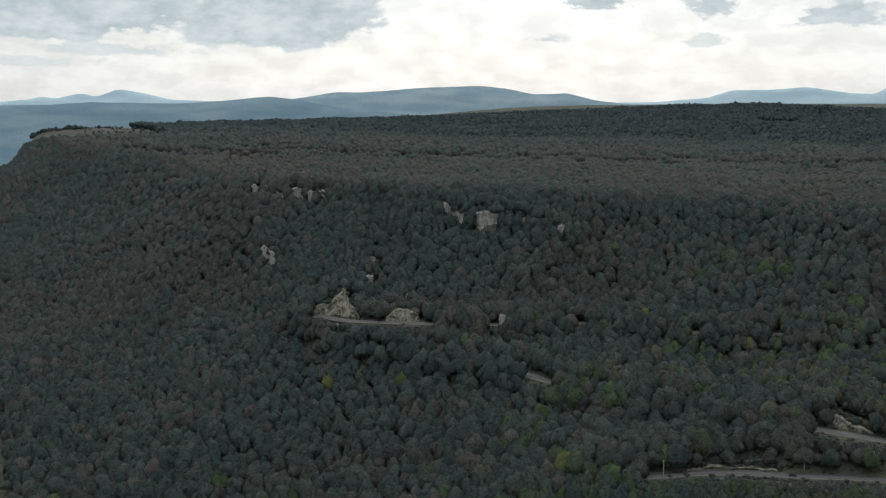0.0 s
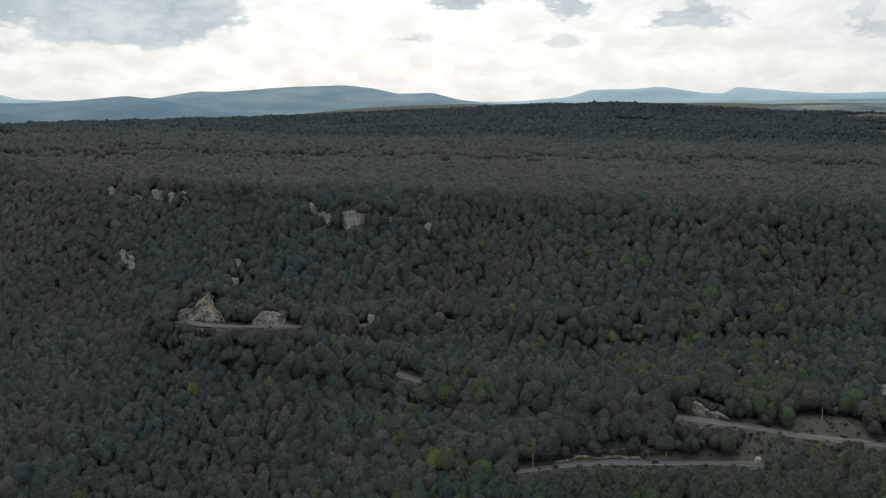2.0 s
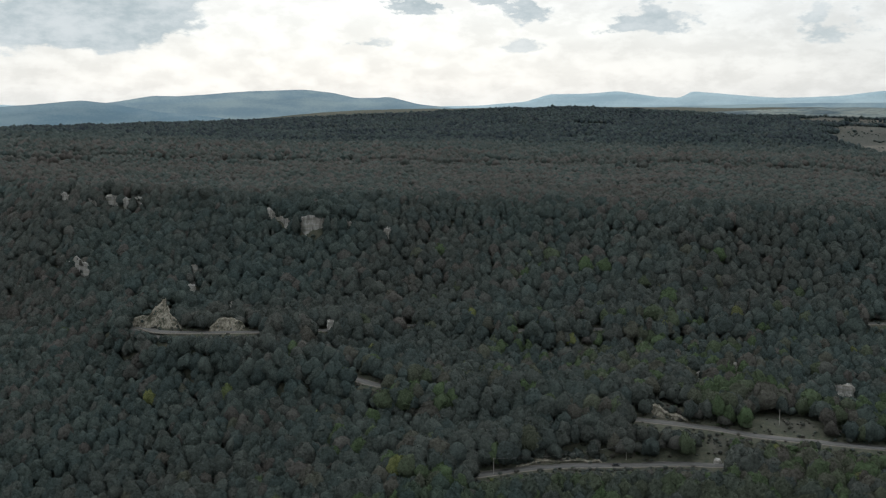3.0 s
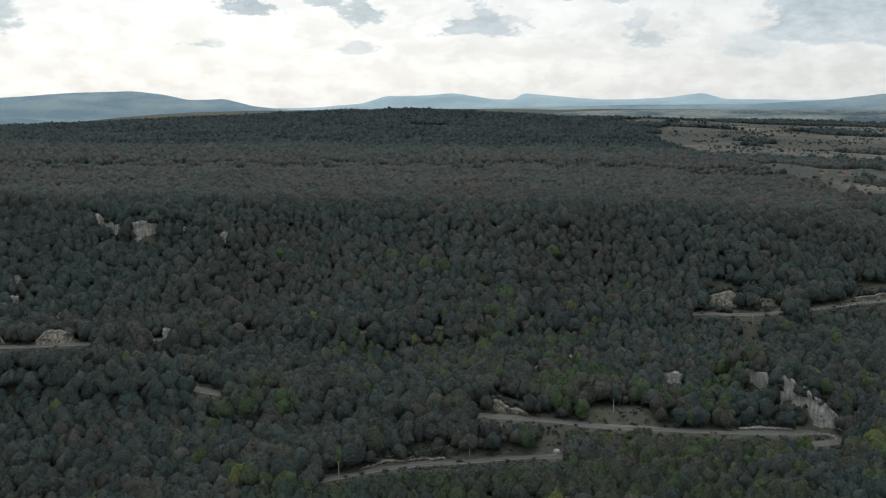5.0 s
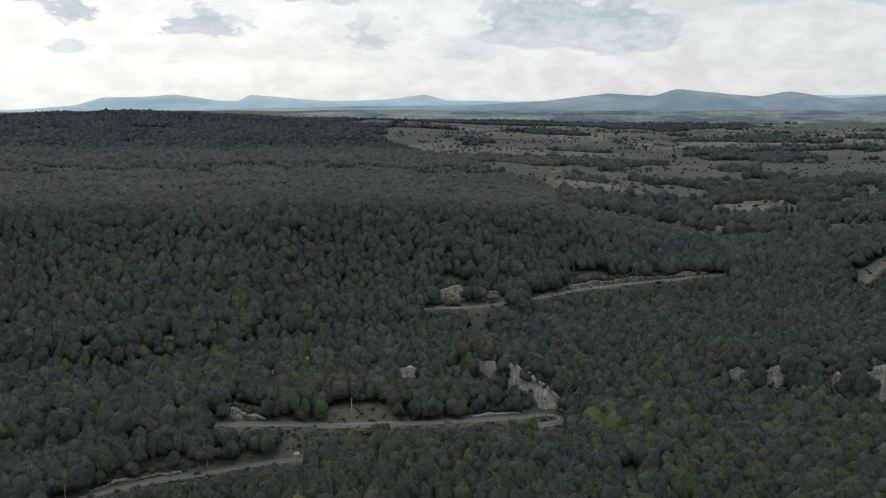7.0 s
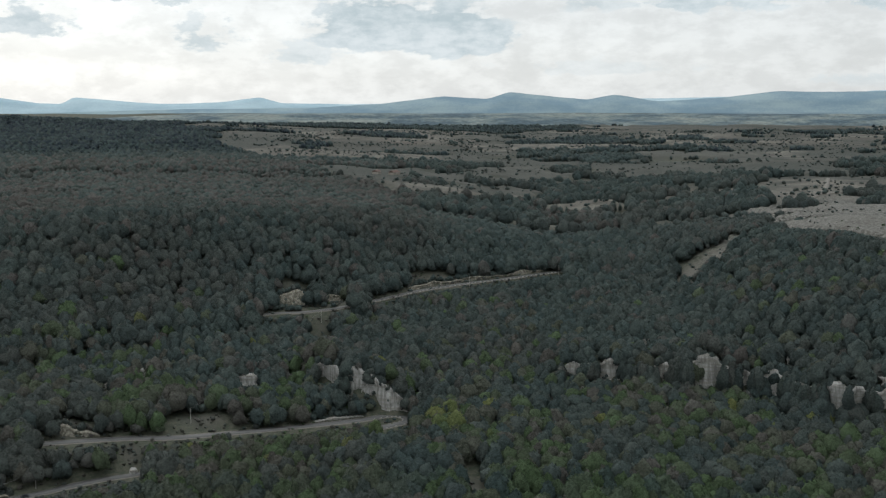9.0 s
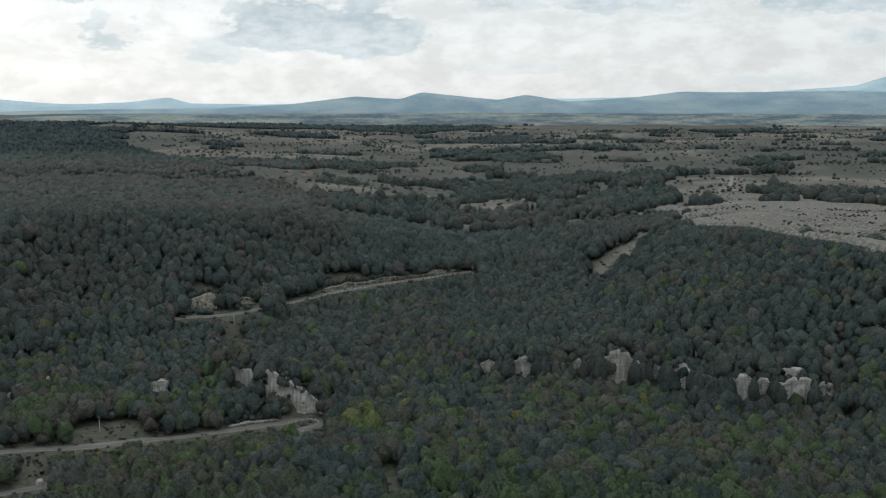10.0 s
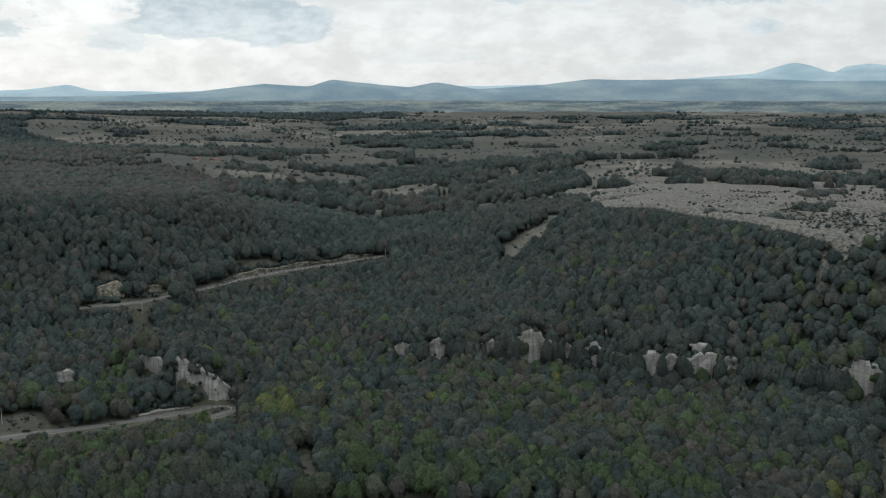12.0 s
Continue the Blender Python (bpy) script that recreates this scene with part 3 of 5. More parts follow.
    for ca, base, wide, tall in windows:
        m = np.abs(az - ca) < wide * 0.5 + 0.12
        shown |= m
        reach_az = max(0.15, wide * 0.5 - 0.17) if screened else wide * 0.44 + 0.05
        GAPS.append((ca - reach_az, ca + reach_az, base - (0.12 if screened else 0.05) * tall, float(np.interp(ca, az, d)) + (2 if screened else 3 + 0.7 * float(np.interp(ca, az, top - low)))))
    for k in range(0, len(az) if screened else 0, 2):
        side = rng_rock.uniform(-0.15, 0.15)
        face = top[k] - low[k]
        if not shown[k]:
            SCREEN.append((az[k] + side * 0.5, d[k] - rng_rock.uniform(4, 7), face * rng_rock.uniform(0.85, 1.15) + 5, low[k] - 2))
        elif rng_rock.random() < 0.12:  # bushes on ledges
            SCREEN.append((az[k] + side, d[k] - 0.8, rng_rock.uniform(1.8, 3.6), low[k] + face * rng_rock.uniform(0.0, 0.75)))
        if not shown[k] or rng_rock.random() < 0.6:
            SCREEN.append((az[k] + side, d[k] + rng_rock.uniform(0.4, 3.0), rng_rock.uniform(3.5, 7.5), top[k] - 2.4))
    if not screened:  # bushes that have taken root on the bank
        for k in range(len(az)):
            for _ in range(2):
                h, tall = rng_rock.uniform(0.1, 1.0), rng_rock.uniform(0.9, 2.6) * bulk ** 0.5
                if rng_rock.random() < 0.24 * bulk:
                    SCREEN.append((az[k] + rng_rock.uniform(-0.1, 0.1), d[k] + 0.6 * (top[k] - low[k]) * h + 0.6, tall, low[k] + (top[k] - low[k]) * h - 0.5))
            if ends[k] > 0.3 and k % 2:
                SCREEN.append((az[k], d[k] + 0.6 * (top[k] - low[k]) + rng_rock.uniform(3.0, 7.0), rng_rock.uniform(3.0, 7.0), top[k] - 1.5))
    return ob


cliff("pale limestone cliff above the road hairpin", 35.6, 41.6, ((35.6, 15.3, 0.7), (36.2, 15.4, 1.0), (37.4, 15.85, 1.15), (37.8, 16.1, 1.2), (38.2, 16.4, 1.75), (39.2, 16.6, 1.55), (40.2, 16.85, 1.05), (41.0, 16.95, 0.5), (41.6, 17.0, 0.3)),
      ((36.75, 15.65, 1.25, 1.1), (38.5, 16.4, 1.1, 1.7), (39.4, 16.65, 0.9, 1.5), (40.2, 16.9, 0.8, 1.0), (40.8, 16.95, 0.5, 0.5)))
BAND = ((50.98, 15.11, 0.80, 0.79), (53.14, 15.35, 0.85, 1.26), (56.06, 15.30, 0.65, 1.13), (58.53, 15.47, 1.40, 1.7), (62.08, 15.69, 0.8, 1.49), (65.45, 16.31, 0.7, 1.74), (66.50, 15.47, 0.7, 0.67),
        (67.98, 14.90, 0.8, 0.67), (68.70, 15.96, 0.75, 1.32), (69.80, 15.50, 0.85, 0.75), (60.59, 15.36, 0.35, 0.53), (76.51, 16.39, 1.0, 2.2), (77.2, 16.00, 0.5, 1.30))
cliff("long fluted pale limestone cliff band breaking the forest slope", 50.2, 78.6,
      ((50.2, 15.2, 0.7), (51, 15.2, 0.85), (53.1, 15.4, 1.25), (56, 15.4, 1.15), (58.5, 15.6, 2.0), (60.6, 15.5, 1.2), (62.1, 15.7, 1.5), (64, 15.9, 1.2), (65.4, 16.3, 1.75), (66.5, 15.9, 1.2), (68.7, 16.0, 1.5), (70, 15.7, 1.0), (73, 15.8, 0.8), (76.5, 16.4, 2.2), (78.6, 16.2, 1.4)), BAND)
RIM_CRAGS = ((-10.72, 5.40, 0.31, 0.47), (-9.29, 5.74, 0.31, 0.47), (-8.33, 5.88, 0.70, 0.76), (-7.62, 5.95, 0.34, 0.67), (-7.00, 5.71, 0.35, 0.51), (0.06, 6.58, 0.40, 0.55), (0.84, 7.35, 0.6, 0.83), (2.43, 7.92, 1.25, 1.41), (4.42, 7.33, 0.40, 0.55), (6.71, 8.26, 0.46, 0.95))
cliff("grey limestone crags under the wooded plateau rim", -11.3, 6.0, [(a, b, h) for a, b, w, h in RIM_CRAGS], [(a, b - 0.14 * h, w, h) for a, b, w, h in RIM_CRAGS if a < 6])
for row in ((6.71, 8.25, 0.40, 0.95), (4.42, 7.33, 0.36, 0.5), (0.06, 6.6, 0.34, 0.5), (-7.62, 5.95, 0.3, 0.6)):
    crag(*row, "grey limestone tower standing out of the trees", "rim towers")
cliff("slanting grey limestone outcrop on the wooded slope", -11.2, -9.2, ((-11, 9.1, 0.5), (-10.3, 9.1, 0.75), (-9.5, 9.5, 0.5)), ((-10.25, 9.1, 0.5, 0.6), (-9.85, 9.4, 0.4, 0.5)))
SCARS = "pale scars beside the road"
cliff("pale eroded earth scar above the upper road bend", -8.2, -4.6, ((-8.2, 12.3, 0.3), (-7.2, 12.35, 0.5), (-6.6, 12.5, 0.9), (-6.2, 12.55, 1.1), (-5.85, 12.6, 1.35), (-5.6, 12.6, 0.8), (-4.6, 12.75, 0.3)), ((-7.3, 12.3, 0.9, 0.5), (-6.1, 12.5, 1.3, 1.5), (-5.3, 12.65, 0.6, 0.7)), EARTH, 0.5, SCARS, False)
cliff("pale eroded road cutting among trees", -3.7, -1.2, ((-3.7, 12.85, 0.3), (-2.9, 12.85, 0.75), (-2.2, 12.88, 0.8), (-1.2, 12.9, 0.4)), ((-2.7, 12.85, 0.9, 0.7), (-1.8, 12.9, 0.9, 0.5)), EARTH, 0.5, SCARS, False)
cliff("broken pale rock scar above the upper road", 33.4, 38.0, ((33.4, 11.2, 0.35), (34.6, 11.25, 0.7), (35.2, 11.25, 0.8), (36.0, 11.3, 0.45), (37.4, 11.05, 0.3), (38.0, 11.0, 0.2)), ((34.3, 11.1, 0.7, 0.4), (35.0, 11.2, 1.0, 0.7), (37.2, 11.0, 0.9, 0.35)), EARTH, 0.5, SCARS, False)
cliff("pale rock cutting along the upper road", 41.2, 49.6, ((41.2, 10.55, 0.18), (43.0, 10.25, 0.26), (45.5, 9.9, 0.22), (47.5, 9.65, 0.2), (49.6, 9.35, 0.16)), ((42.0, 10.4, 0.8, 0.3), (43.2, 10.2, 1.3, 0.35), (45.4, 9.9, 1.2, 0.3), (46.7, 9.75, 0.8, 0.3), (48.0, 9.6, 1.0, 0.25)), EARTH, 0.5, SCARS, False)
cliff("low pale rock wall beside the hairpin", 35.4, 39.2, ((35.4, 17.75, 0.10), (36.5, 17.78, 0.16), (38.0, 17.65, 0.18), (39.2, 17.45, 0.10)), ((36.4, 17.8, 1.1, 0.35), (37.8, 17.7, 1.4, 0.4)), None, 0.3, SCARS, False)
cliff("pale rubble slope above the middle road", 21.4, 24.4, ((21.4, 17.4, 0.3), (22.4, 17.5, 0.5), (23.2, 17.7, 0.4), (24.4, 17.8, 0.25)), ((22.2, 17.3, 0.7, 0.6), (23.2, 17.7, 0.9, 0.4)), EARTH, 0.3, SCARS, False)
cliff("pale rubble bank beside the lower road", 13.6, 19.6, ((13.6, 20.75, 0.10), (16, 20.4, 0.14), (19.6, 20.15, 0.12)), ((14.4, 20.6, 0.9, 0.2), (15.8, 20.4, 1.2, 0.2), (17.6, 20.3, 1.3, 0.2), (19.0, 20.2, 0.7, 0.2)), EARTH, 0.2, SCARS, False)
for row in ((-4.16, 9.48, 0.39, 0.38), (-4.33, 10.53, 0.39, 0.35), (-2.19, 11.57, 0.33, 0.38), (3.34, 12.84, 0.36, 0.42), (25.72, 19.6, 0.42, 0.05)):
    crag(*row, "small pale limestone outcrop among trees", "outcrops")
for row in ((55.16, 13.48, 0.39, 0.5), (62.94, 13.91, 0.38, 0.37), (67.98, 14.5, 0.85, 0.5)):
    crag(*row, "small pale limestone outcrop among trees", "outcrops")
for az in np.arange(62.0, 78.5, 0.3):  # the bare edge of the plateau
    drop = float(np.interp(az, [61.6, 65.3, 67.6, 70.6, 74.5, 78], [6.5, 6.5, 6.9, 7.2, 8.0, 8.5]))
    GAPS.append((az - 0.15, az + 0.15, drop, 98 / math.tan(radians(drop)) + 10))
for az, drop in ((57.5, 9.0), (58.5, 8.3), (60.0, 7.3)):
    GAPS.append((az - 0.7, az + 0.7, drop, meet(az, drop) + 20))
for az, drop, half in ((75.4, 9.0, 0.4), (75.2, 8.4, 0.5), (74.25, 10.6, 0.2), (53.6, 6.3, 0.7), (45.3, 21.5, 0.4), (29.4, 18.0, 1.6), (22.8, 18.0, 0.8), (36.4, 12.9, 0.6), (25.6, 19.7, 0.4)):
    GAPS.append((az - half, az + half, drop, meet(az, drop) + 25))
POLE_ROWS = ((12.87, 21.0, 60), (20.6, 20.0, 80), (28.95, 17.4, 70), (36.45, 12.3, 20), (45.0, 10.35, 60), (50.1, 9.6, 40), (-18.6, 1.5, 10))
for az, drop, _ in POLE_ROWS:
    GAPS.append((az - 0.15, az + 0.15, drop - 0.1, meet(az, drop, 0.3) + 1))
GAP_ROWS = np.array(GAPS)

# the sheet of ground, closed under the eye
def inner(grid, first):
    return np.concatenate([first, grid], 1)


under = np.full((len(AZ), 1), HZ[:, 0].mean())
gv = np.stack([inner(X2, X2[:, :1] * 0.0005), inner(Y2, Y2[:, :1] * 0.0005), inner(HZ, under) + EYE], -1).reshape(-1, 3)
gf = grid_faces(len(AZ), len(DS) + 1, True)
rockiness = np.clip(smooth(np.where(A2 > 200, A2 - 360, A2), 55, 62) * smooth(D2, 600, 700) * (1 - smooth(D2, 1000, 1300)), 0, 1)
heath = np.clip(0.5 + 0.9 * fbm(A2 * 38.0, D2 * 0.8, 300, 4, 40.0), 0, 1) * smooth(D2, 1100, 1400)
ground = mesh_ob("ground", gv, gf, GROUND, attrs={"open": inner(OPEN, under * 0).ravel(), "rock": inner(rockiness, under * 0).ravel(), "heath": inner(heath, under * 0).ravel()}, shade=True)
tagged(ground, "wooded limestone plateau dropping into a steep gorge", "ground", kind="structure")


# ---------------------------------------------------------------- the road
def ribbon(name, path, offset, width, lift, mat, parent=None):
    p = np.asarray(path)
    t = np.gradient(p[:, :2], axis=0)
    t /= np.linalg.norm(t, axis=1)[:, None] + 1e-9
    nrm = np.stack([-t[:, 1], t[:, 0]], 1)
    cols = []
    for o, dz in ((offset - width / 2, -0.4), (offset - width / 2, lift), (offset + width / 2, lift), (offset + width / 2, -0.4)):
        cols.append(np.column_stack([p[:, :2] + nrm * o, p[:, 2] + EYE + dz]))
    v = np.stack(cols, 1).reshape(-1, 3)
    return mesh_ob(name, v, grid_faces(len(p), 4), mat, parent)


road = ribbon("road", ROAD, 0, 6.0, 0.35, ASPHALT)
tagged(road, "grey two-lane asphalt road winding up the wooded slope", "road", kind="structure")
for side in (3.5, -3.5):
    ribbon("verge", ROAD, side, 1.0, 0.25, GRAVEL, road)

# ---------------------------------------------------------------- woodland
rng = np.random.default_rng(7)


def ico(level):
    bm = bmesh.new()
    bmesh.ops.create_icosphere(bm, subdivisions=level, radius=1.0)
    v = np.array([x.co[:] for x in bm.verts])
    f = np.array([[q.index for q in x.verts] for x in bm.faces])
    bm.free()
    return v, f


def crown_shape(seed, level, lobes, sprays=0, spray=0.06, cone=0.34):
    """One crown about 1 wide and 1 high, base at 0: a domed shell that swells into rounded boughs with creases between, and sprays of leaves on it."""
    r = np.random.default_rng(seed)
    n, f = ico(level)
    k = np.arange(lobes)
    up = 1 - 1.55 * (k + 0.5) / lobes + r.uniform(-0.12, 0.12, lobes)
    up = np.clip(up, -0.7, 1)
    a = 2.4 * k + r.uniform(-0.45, 0.45, lobes)
    lobe = np.stack([np.sqrt(1 - up ** 2) * np.cos(a), np.sqrt(1 - up ** 2) * np.sin(a), up], 1)
    swell = r.uniform(0.80, 1.12, lobes)
    reach = 2.3 / math.sqrt(lobes)
    ang = np.arccos(np.clip(n @ lobe.T, -1, 1))
    bough = np.sqrt(np.clip(1 - (ang / reach) ** 2, 0, 1)) * swell
    rad = 0.26 + 0.21 * bough.max(1) + r.normal(0, 0.03, len(n))
    lean = r.uniform(0.88, 1.14)
    p = n * rad[:, None] * np.array([lean, 1 / lean, 1.0])
    p[:, :2] *= (1.06 - cone * n[:, 2:] * r.uniform(0.6, 1.2))  # broadest below the middle
    p[:, 2] += 0.49
    keep = p[f][:, :, 2].mean(1) > 0.16
    vs, fs = [p], [f[keep]]
    if sprays:
        at_face = f[keep][r.integers(0, keep.sum(), sprays)]
        wgt = r.dirichlet((1, 1, 1), sprays)[:, :, None]
        at = (p[at_face] * wgt).sum(1)
        out = (n[at_face] * wgt).sum(1)
        at = at + out * r.uniform(-0.01, 0.06, (sprays, 1))
        tilt = out + np.array([0, 0, 0.15]) + r.normal(size=out.shape) * 0.6
        tilt /= np.linalg.norm(tilt, axis=1)[:, None]
        u = np.cross(tilt, r.normal(size=out.shape))
        u /= np.linalg.norm(u, axis=1)[:, None]
        w = np.cross(tilt, u)
        sz = spray * r.uniform(0.6, 1.4, (sprays, 1))
        tri = np.stack([at + u * sz, at - u * sz * 0.6 + w * sz * 0.9, at - u * sz * 0.5 - w * sz * 0.85], 1).reshape(-1, 3)
        vs.append(tri), fs.append(np.arange(sprays * 3).reshape(-1, 3) + len(p))
    return np.vstack(vs), np.vstack(fs)


def plant(name, label, shapes, x, y, z, wide, tall, tint, mat):
    """Woodland of many crowns in one mesh: stuff that nobody could count."""
    vs, fs, ts, n = [], [], [], 0
    kind = rng.integers(0, len(shapes), len(x))
    turn = rng.uniform(0, 2 * math.pi, len(x))
    for k, (sv, sf) in enumerate(shapes):
        m = np.where(kind == k)[0]
        if not len(m):
            continue
        c, s = np.cos(turn[m])[:, None], np.sin(turn[m])[:, None]
        px = (sv[None, :, 0] * c - sv[None, :, 1] * s) * wide[m][:, None] + x[m][:, None]
        py = (sv[None, :, 0] * s + sv[None, :, 1] * c) * wide[m][:, None] + y[m][:, None]
        pz = sv[None, :, 2] * tall[m][:, None] + z[m][:, None]
        vs.append(np.stack([px, py, pz], -1).reshape(-1, 3))
        fs.append((sf[None] + (np.arange(len(m)) * len(sv))[:, None, None]).reshape(-1, 3) + n)
        ts.append(np.repeat(tint[m], len(sv)))
        n += len(m) * len(sv)
    ob = mesh_ob(name, np.vstack(vs), np.vstack(fs), mat, attrs={"tint": np.concatenate(ts)}, shade=True)
    return tagged(ob, label, "woodland", kind="stuff")


def scatter(az0, az1, d0, d1, step):
    """A jittered stand, a tree about every step metres."""
    gx = np.arange(-d1, d1, step)
    px, py = np.meshgrid(gx, gx)
    px = px + (np.arange(len(gx)) % 2)[:, None] * step * 0.5
    px = px.ravel() + rng.uniform(-0.38, 0.38, px.size) * step
    py = py.ravel() + rng.uniform(-0.38, 0.38, py.size) * step
    d = np.hypot(px, py)
    az = np.degrees(np.arctan2(px, py))
    m = (d >= d0) & (d < d1) & (az >= az0) & (az < az1)
    return px[m], py[m], az[m], d[m]


def near_road(x, y):
    best = np.full(len(x), 1e9)
    for p in ROAD[::2]:
        best = np.minimum(best, np.hypot(x - p[0], y - p[1]))
    return best


def sight(az, d, z, tall):
    """Trees kept low where road and rock show above them."""
    out = tall.copy()
    for a0, a1, drop, far in GAP_ROWS:
        pad = np.degrees((1.8 if drop < 9.2 else 2.4) / d)
        m = (az > a0 - pad) & (az < a1 + pad) & (d < far) & (d > far - (60 if drop < 9.2 else 130))
        out = np.where(m, np.minimum(out, -d * math.tan(radians(drop)) - (z - EYE)), out)
    return out


def stand(area, step, size, even=0.24, where=None, extra=None):
    """The trees of an area: place, foot, width, height, tint."""
    x, y, az, d = scatter(*area, step)
    if where is not None:
        m = where(az, d)
        x, y, az, d = x[m], y[m], az[m], d[m]
    if extra is not None:
        x, y = np.append(x, extra[0]), np.append(y, extra[1])
        az, d = np.degrees(np.arctan2(x, y)), np.hypot(x, y)
    keep = sample(OPEN, az, d) < 0.3
    if area[2] < 900:
        keep &= near_road(x, y) > 5.2
    x, y, az, d = x[keep], y[keep], az[keep], d[keep]
    z = sample(HZ, az, d) + EYE
    big = 1 + 0.25 * fbm(x, y, 60, 2, 2.0)
    wide = size * big * np.exp(rng.normal(0, even, len(x)))
    wide = np.minimum(wide, size * 1.5)
    if even < 0.2:
        tall = size * 0.6 + 0.35 * wide + rng.normal(0, 0.8, len(x))
    else:
        tall = 0.55 * wide + 0.74 * size + rng.normal(0, 1.0, len(x)) + 1.6 * fbm(x, y, 32, 2, 44.0)
    low = sight(az, d, z, tall) if area[2] < 900 else tall
    keep = low > 0.0
    low = np.maximum(low, 1.7)
    wide = np.where(low < tall, np.maximum(wide * low / tall, np.minimum(wide * 0.5, low * 1.6)), wide)
    tall = low
    top = smooth(d - RIM(az)[0], -30, 60) * (1 - smooth(az, 40, 46))
    # tint carries cloud shade on the hill, haze over far woods and west slope
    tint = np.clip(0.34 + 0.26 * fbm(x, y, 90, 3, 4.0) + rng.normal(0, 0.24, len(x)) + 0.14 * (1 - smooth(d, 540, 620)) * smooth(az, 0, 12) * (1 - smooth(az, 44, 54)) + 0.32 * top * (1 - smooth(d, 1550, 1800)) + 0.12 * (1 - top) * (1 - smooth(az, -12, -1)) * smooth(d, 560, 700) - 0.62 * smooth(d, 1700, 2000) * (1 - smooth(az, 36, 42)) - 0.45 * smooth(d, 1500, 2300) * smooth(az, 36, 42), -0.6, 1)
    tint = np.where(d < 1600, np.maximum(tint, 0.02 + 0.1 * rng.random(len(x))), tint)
    tint = np.where((d < 610) & (az > 4), np.minimum(tint, 0.62), tint)
    fresh = (rng.random(len(x)) < (0.5 + 0.4 * smooth(az, 16, 24) * (1 - smooth(az, 62, 74))) * np.clip(fbm(x, y, 55, 3, 9.0) + 0.5, 0, 1) * (1 - 0.8 * smooth(d + 60 * fbm(x, y, 80, 2, 1.0), 590, 720)) * (0.12 + 0.88 * smooth(az, -2, 12))) & (d < 780)
    tint = np.where(fresh, rng.uniform(1.12, 1.6, len(x)), tint)
    tint = np.where((rng.random(len(x)) < 0.005) & (d < 700) & (az > 6), 1.95, tint)
    return [q[keep] for q in (x, y, z - 0.4, wide, tall, tint, d, az)]


def on_slope(az, d):
    return d < RIM(az)[0] + 40


def on_top(az, d):
    return ~on_slope(az, d) & ~parkland(az, d)


def ragged(az, d):
    x, y = spread(az, d)
    return d + 160 * fbm(x, y, 25, 3, 31.0)


def parkland(az, d):
    return (az > 41) & (d > 1040) & (d < 1720)


def roadside():
    """A close row of trees on the valley side of the road, where it hides the road."""
    t = np.gradient(ROAD[:, :2], axis=0)
    t /= np.linalg.norm(t, axis=1)[:, None]
    nrm = np.stack([-t[:, 1], t[:, 0]], 1)
    inward = np.where((nrm * ROAD[:, :2]).sum(1) > 0, -1.0, 1.0)[:, None]
    rows = [ROAD[::2, :2] + (nrm * inward)[::2] * o + rng.normal(0, 0.8, (len(ROAD[::2]), 2)) for o in (7.5, 13.0)]
    p = np.vstack(rows)
    d = np.hypot(p[:, 0], p[:, 1])
    return p, d


NEAR = [crown_shape(s, 2, 9, 150, 0.062) for s in range(10)]
MIDDLE = [crown_shape(20 + s, 2, 8, 80, 0.078) for s in range(10)]
UPPER = [crown_shape(40 + s, 2, 6, 24, 0.1) for s in range(8)]
BROAD = [crown_shape(50 + s, 2, 9, 60, 0.07, 0.12) for s in range(8)]
YOUNG = [crown_shape(80 + s, 1, 4, 8, 0.2, 0.1) for s in range(8)]
DISTANT = [crown_shape(60 + s, 1, 4, 0, 0.1, 0.2) for s in range(8)]

beside, beside_d = roadside()
scr = np.array(SCREEN)
scr_x, scr_y = polar(scr[:, 0], scr[:, 1])
low_stand = stand((-24.6, 77.6, 462, 610), 6.8, 10.6, 0.2, extra=beside[beside_d < 610].T)
own = np.argsort(low_stand[6] + 400 * (low_stand[6] < 468) + 200 * ((low_stand[7] < -4) | (low_stand[7] > 70)))[:300]
rest = np.setdiff1d(np.arange(len(low_stand[0])), own)
plant("lower_woodland", "dark green beech trees on the lower gorge slope", NEAR, *[q[rest] for q in low_stand[:6]], LEAF)
slope_stand = stand((-24.6, 77.6, 610, 1700), 6.5, 10.4, 0.2, on_slope, beside[beside_d >= 610].T)
near_by = slope_stand[6] < 900
plant("slope_woodland", "dark green and brownish beech trees covering the steep slope", MIDDLE, *[q[near_by] for q in slope_stand[:6]], LEAF)
plant("far_slope_woodland", "dark bluish green beech trees on the far end of the slope", UPPER, *[q[~near_by] for q in slope_stand[:6]], LEAF)
top_stand = stand((-24.6, 77.6, 660, 1500), 6.8, 9.4, 0.17, lambda az, d: on_top(az, d) & (ragged(az, d) < 1400))
near_by = top_stand[6] < 1000
plant("plateau_edge_woodland", "brownish green beech canopy along the plateau rim", UPPER, *[q[near_by] for q in top_stand[:6]], LEAF)
plant("plateau_woodland", "brownish green forest canopy on the plateau", DISTANT, *[q[~near_by] for q in top_stand[:6]], LEAF)
plant("parkland_trees", "broad dark oaks in groups between dry pastures", BROAD, *stand((40, 78.5, 1040, 1720), 9.5, 11.8, 0.3, parkland)[:6], LEAF)
plant("distant_woodland", "far forest covering the plateau and the hill, tinted dark for cloud shade", DISTANT, *stand((-24.6, 77.6, 1100, 2600), 9.0, 11.0, 0.2, lambda az, d: on_top(az, d) & (ragged(az, d) >= 1400))[:6], LEAF)
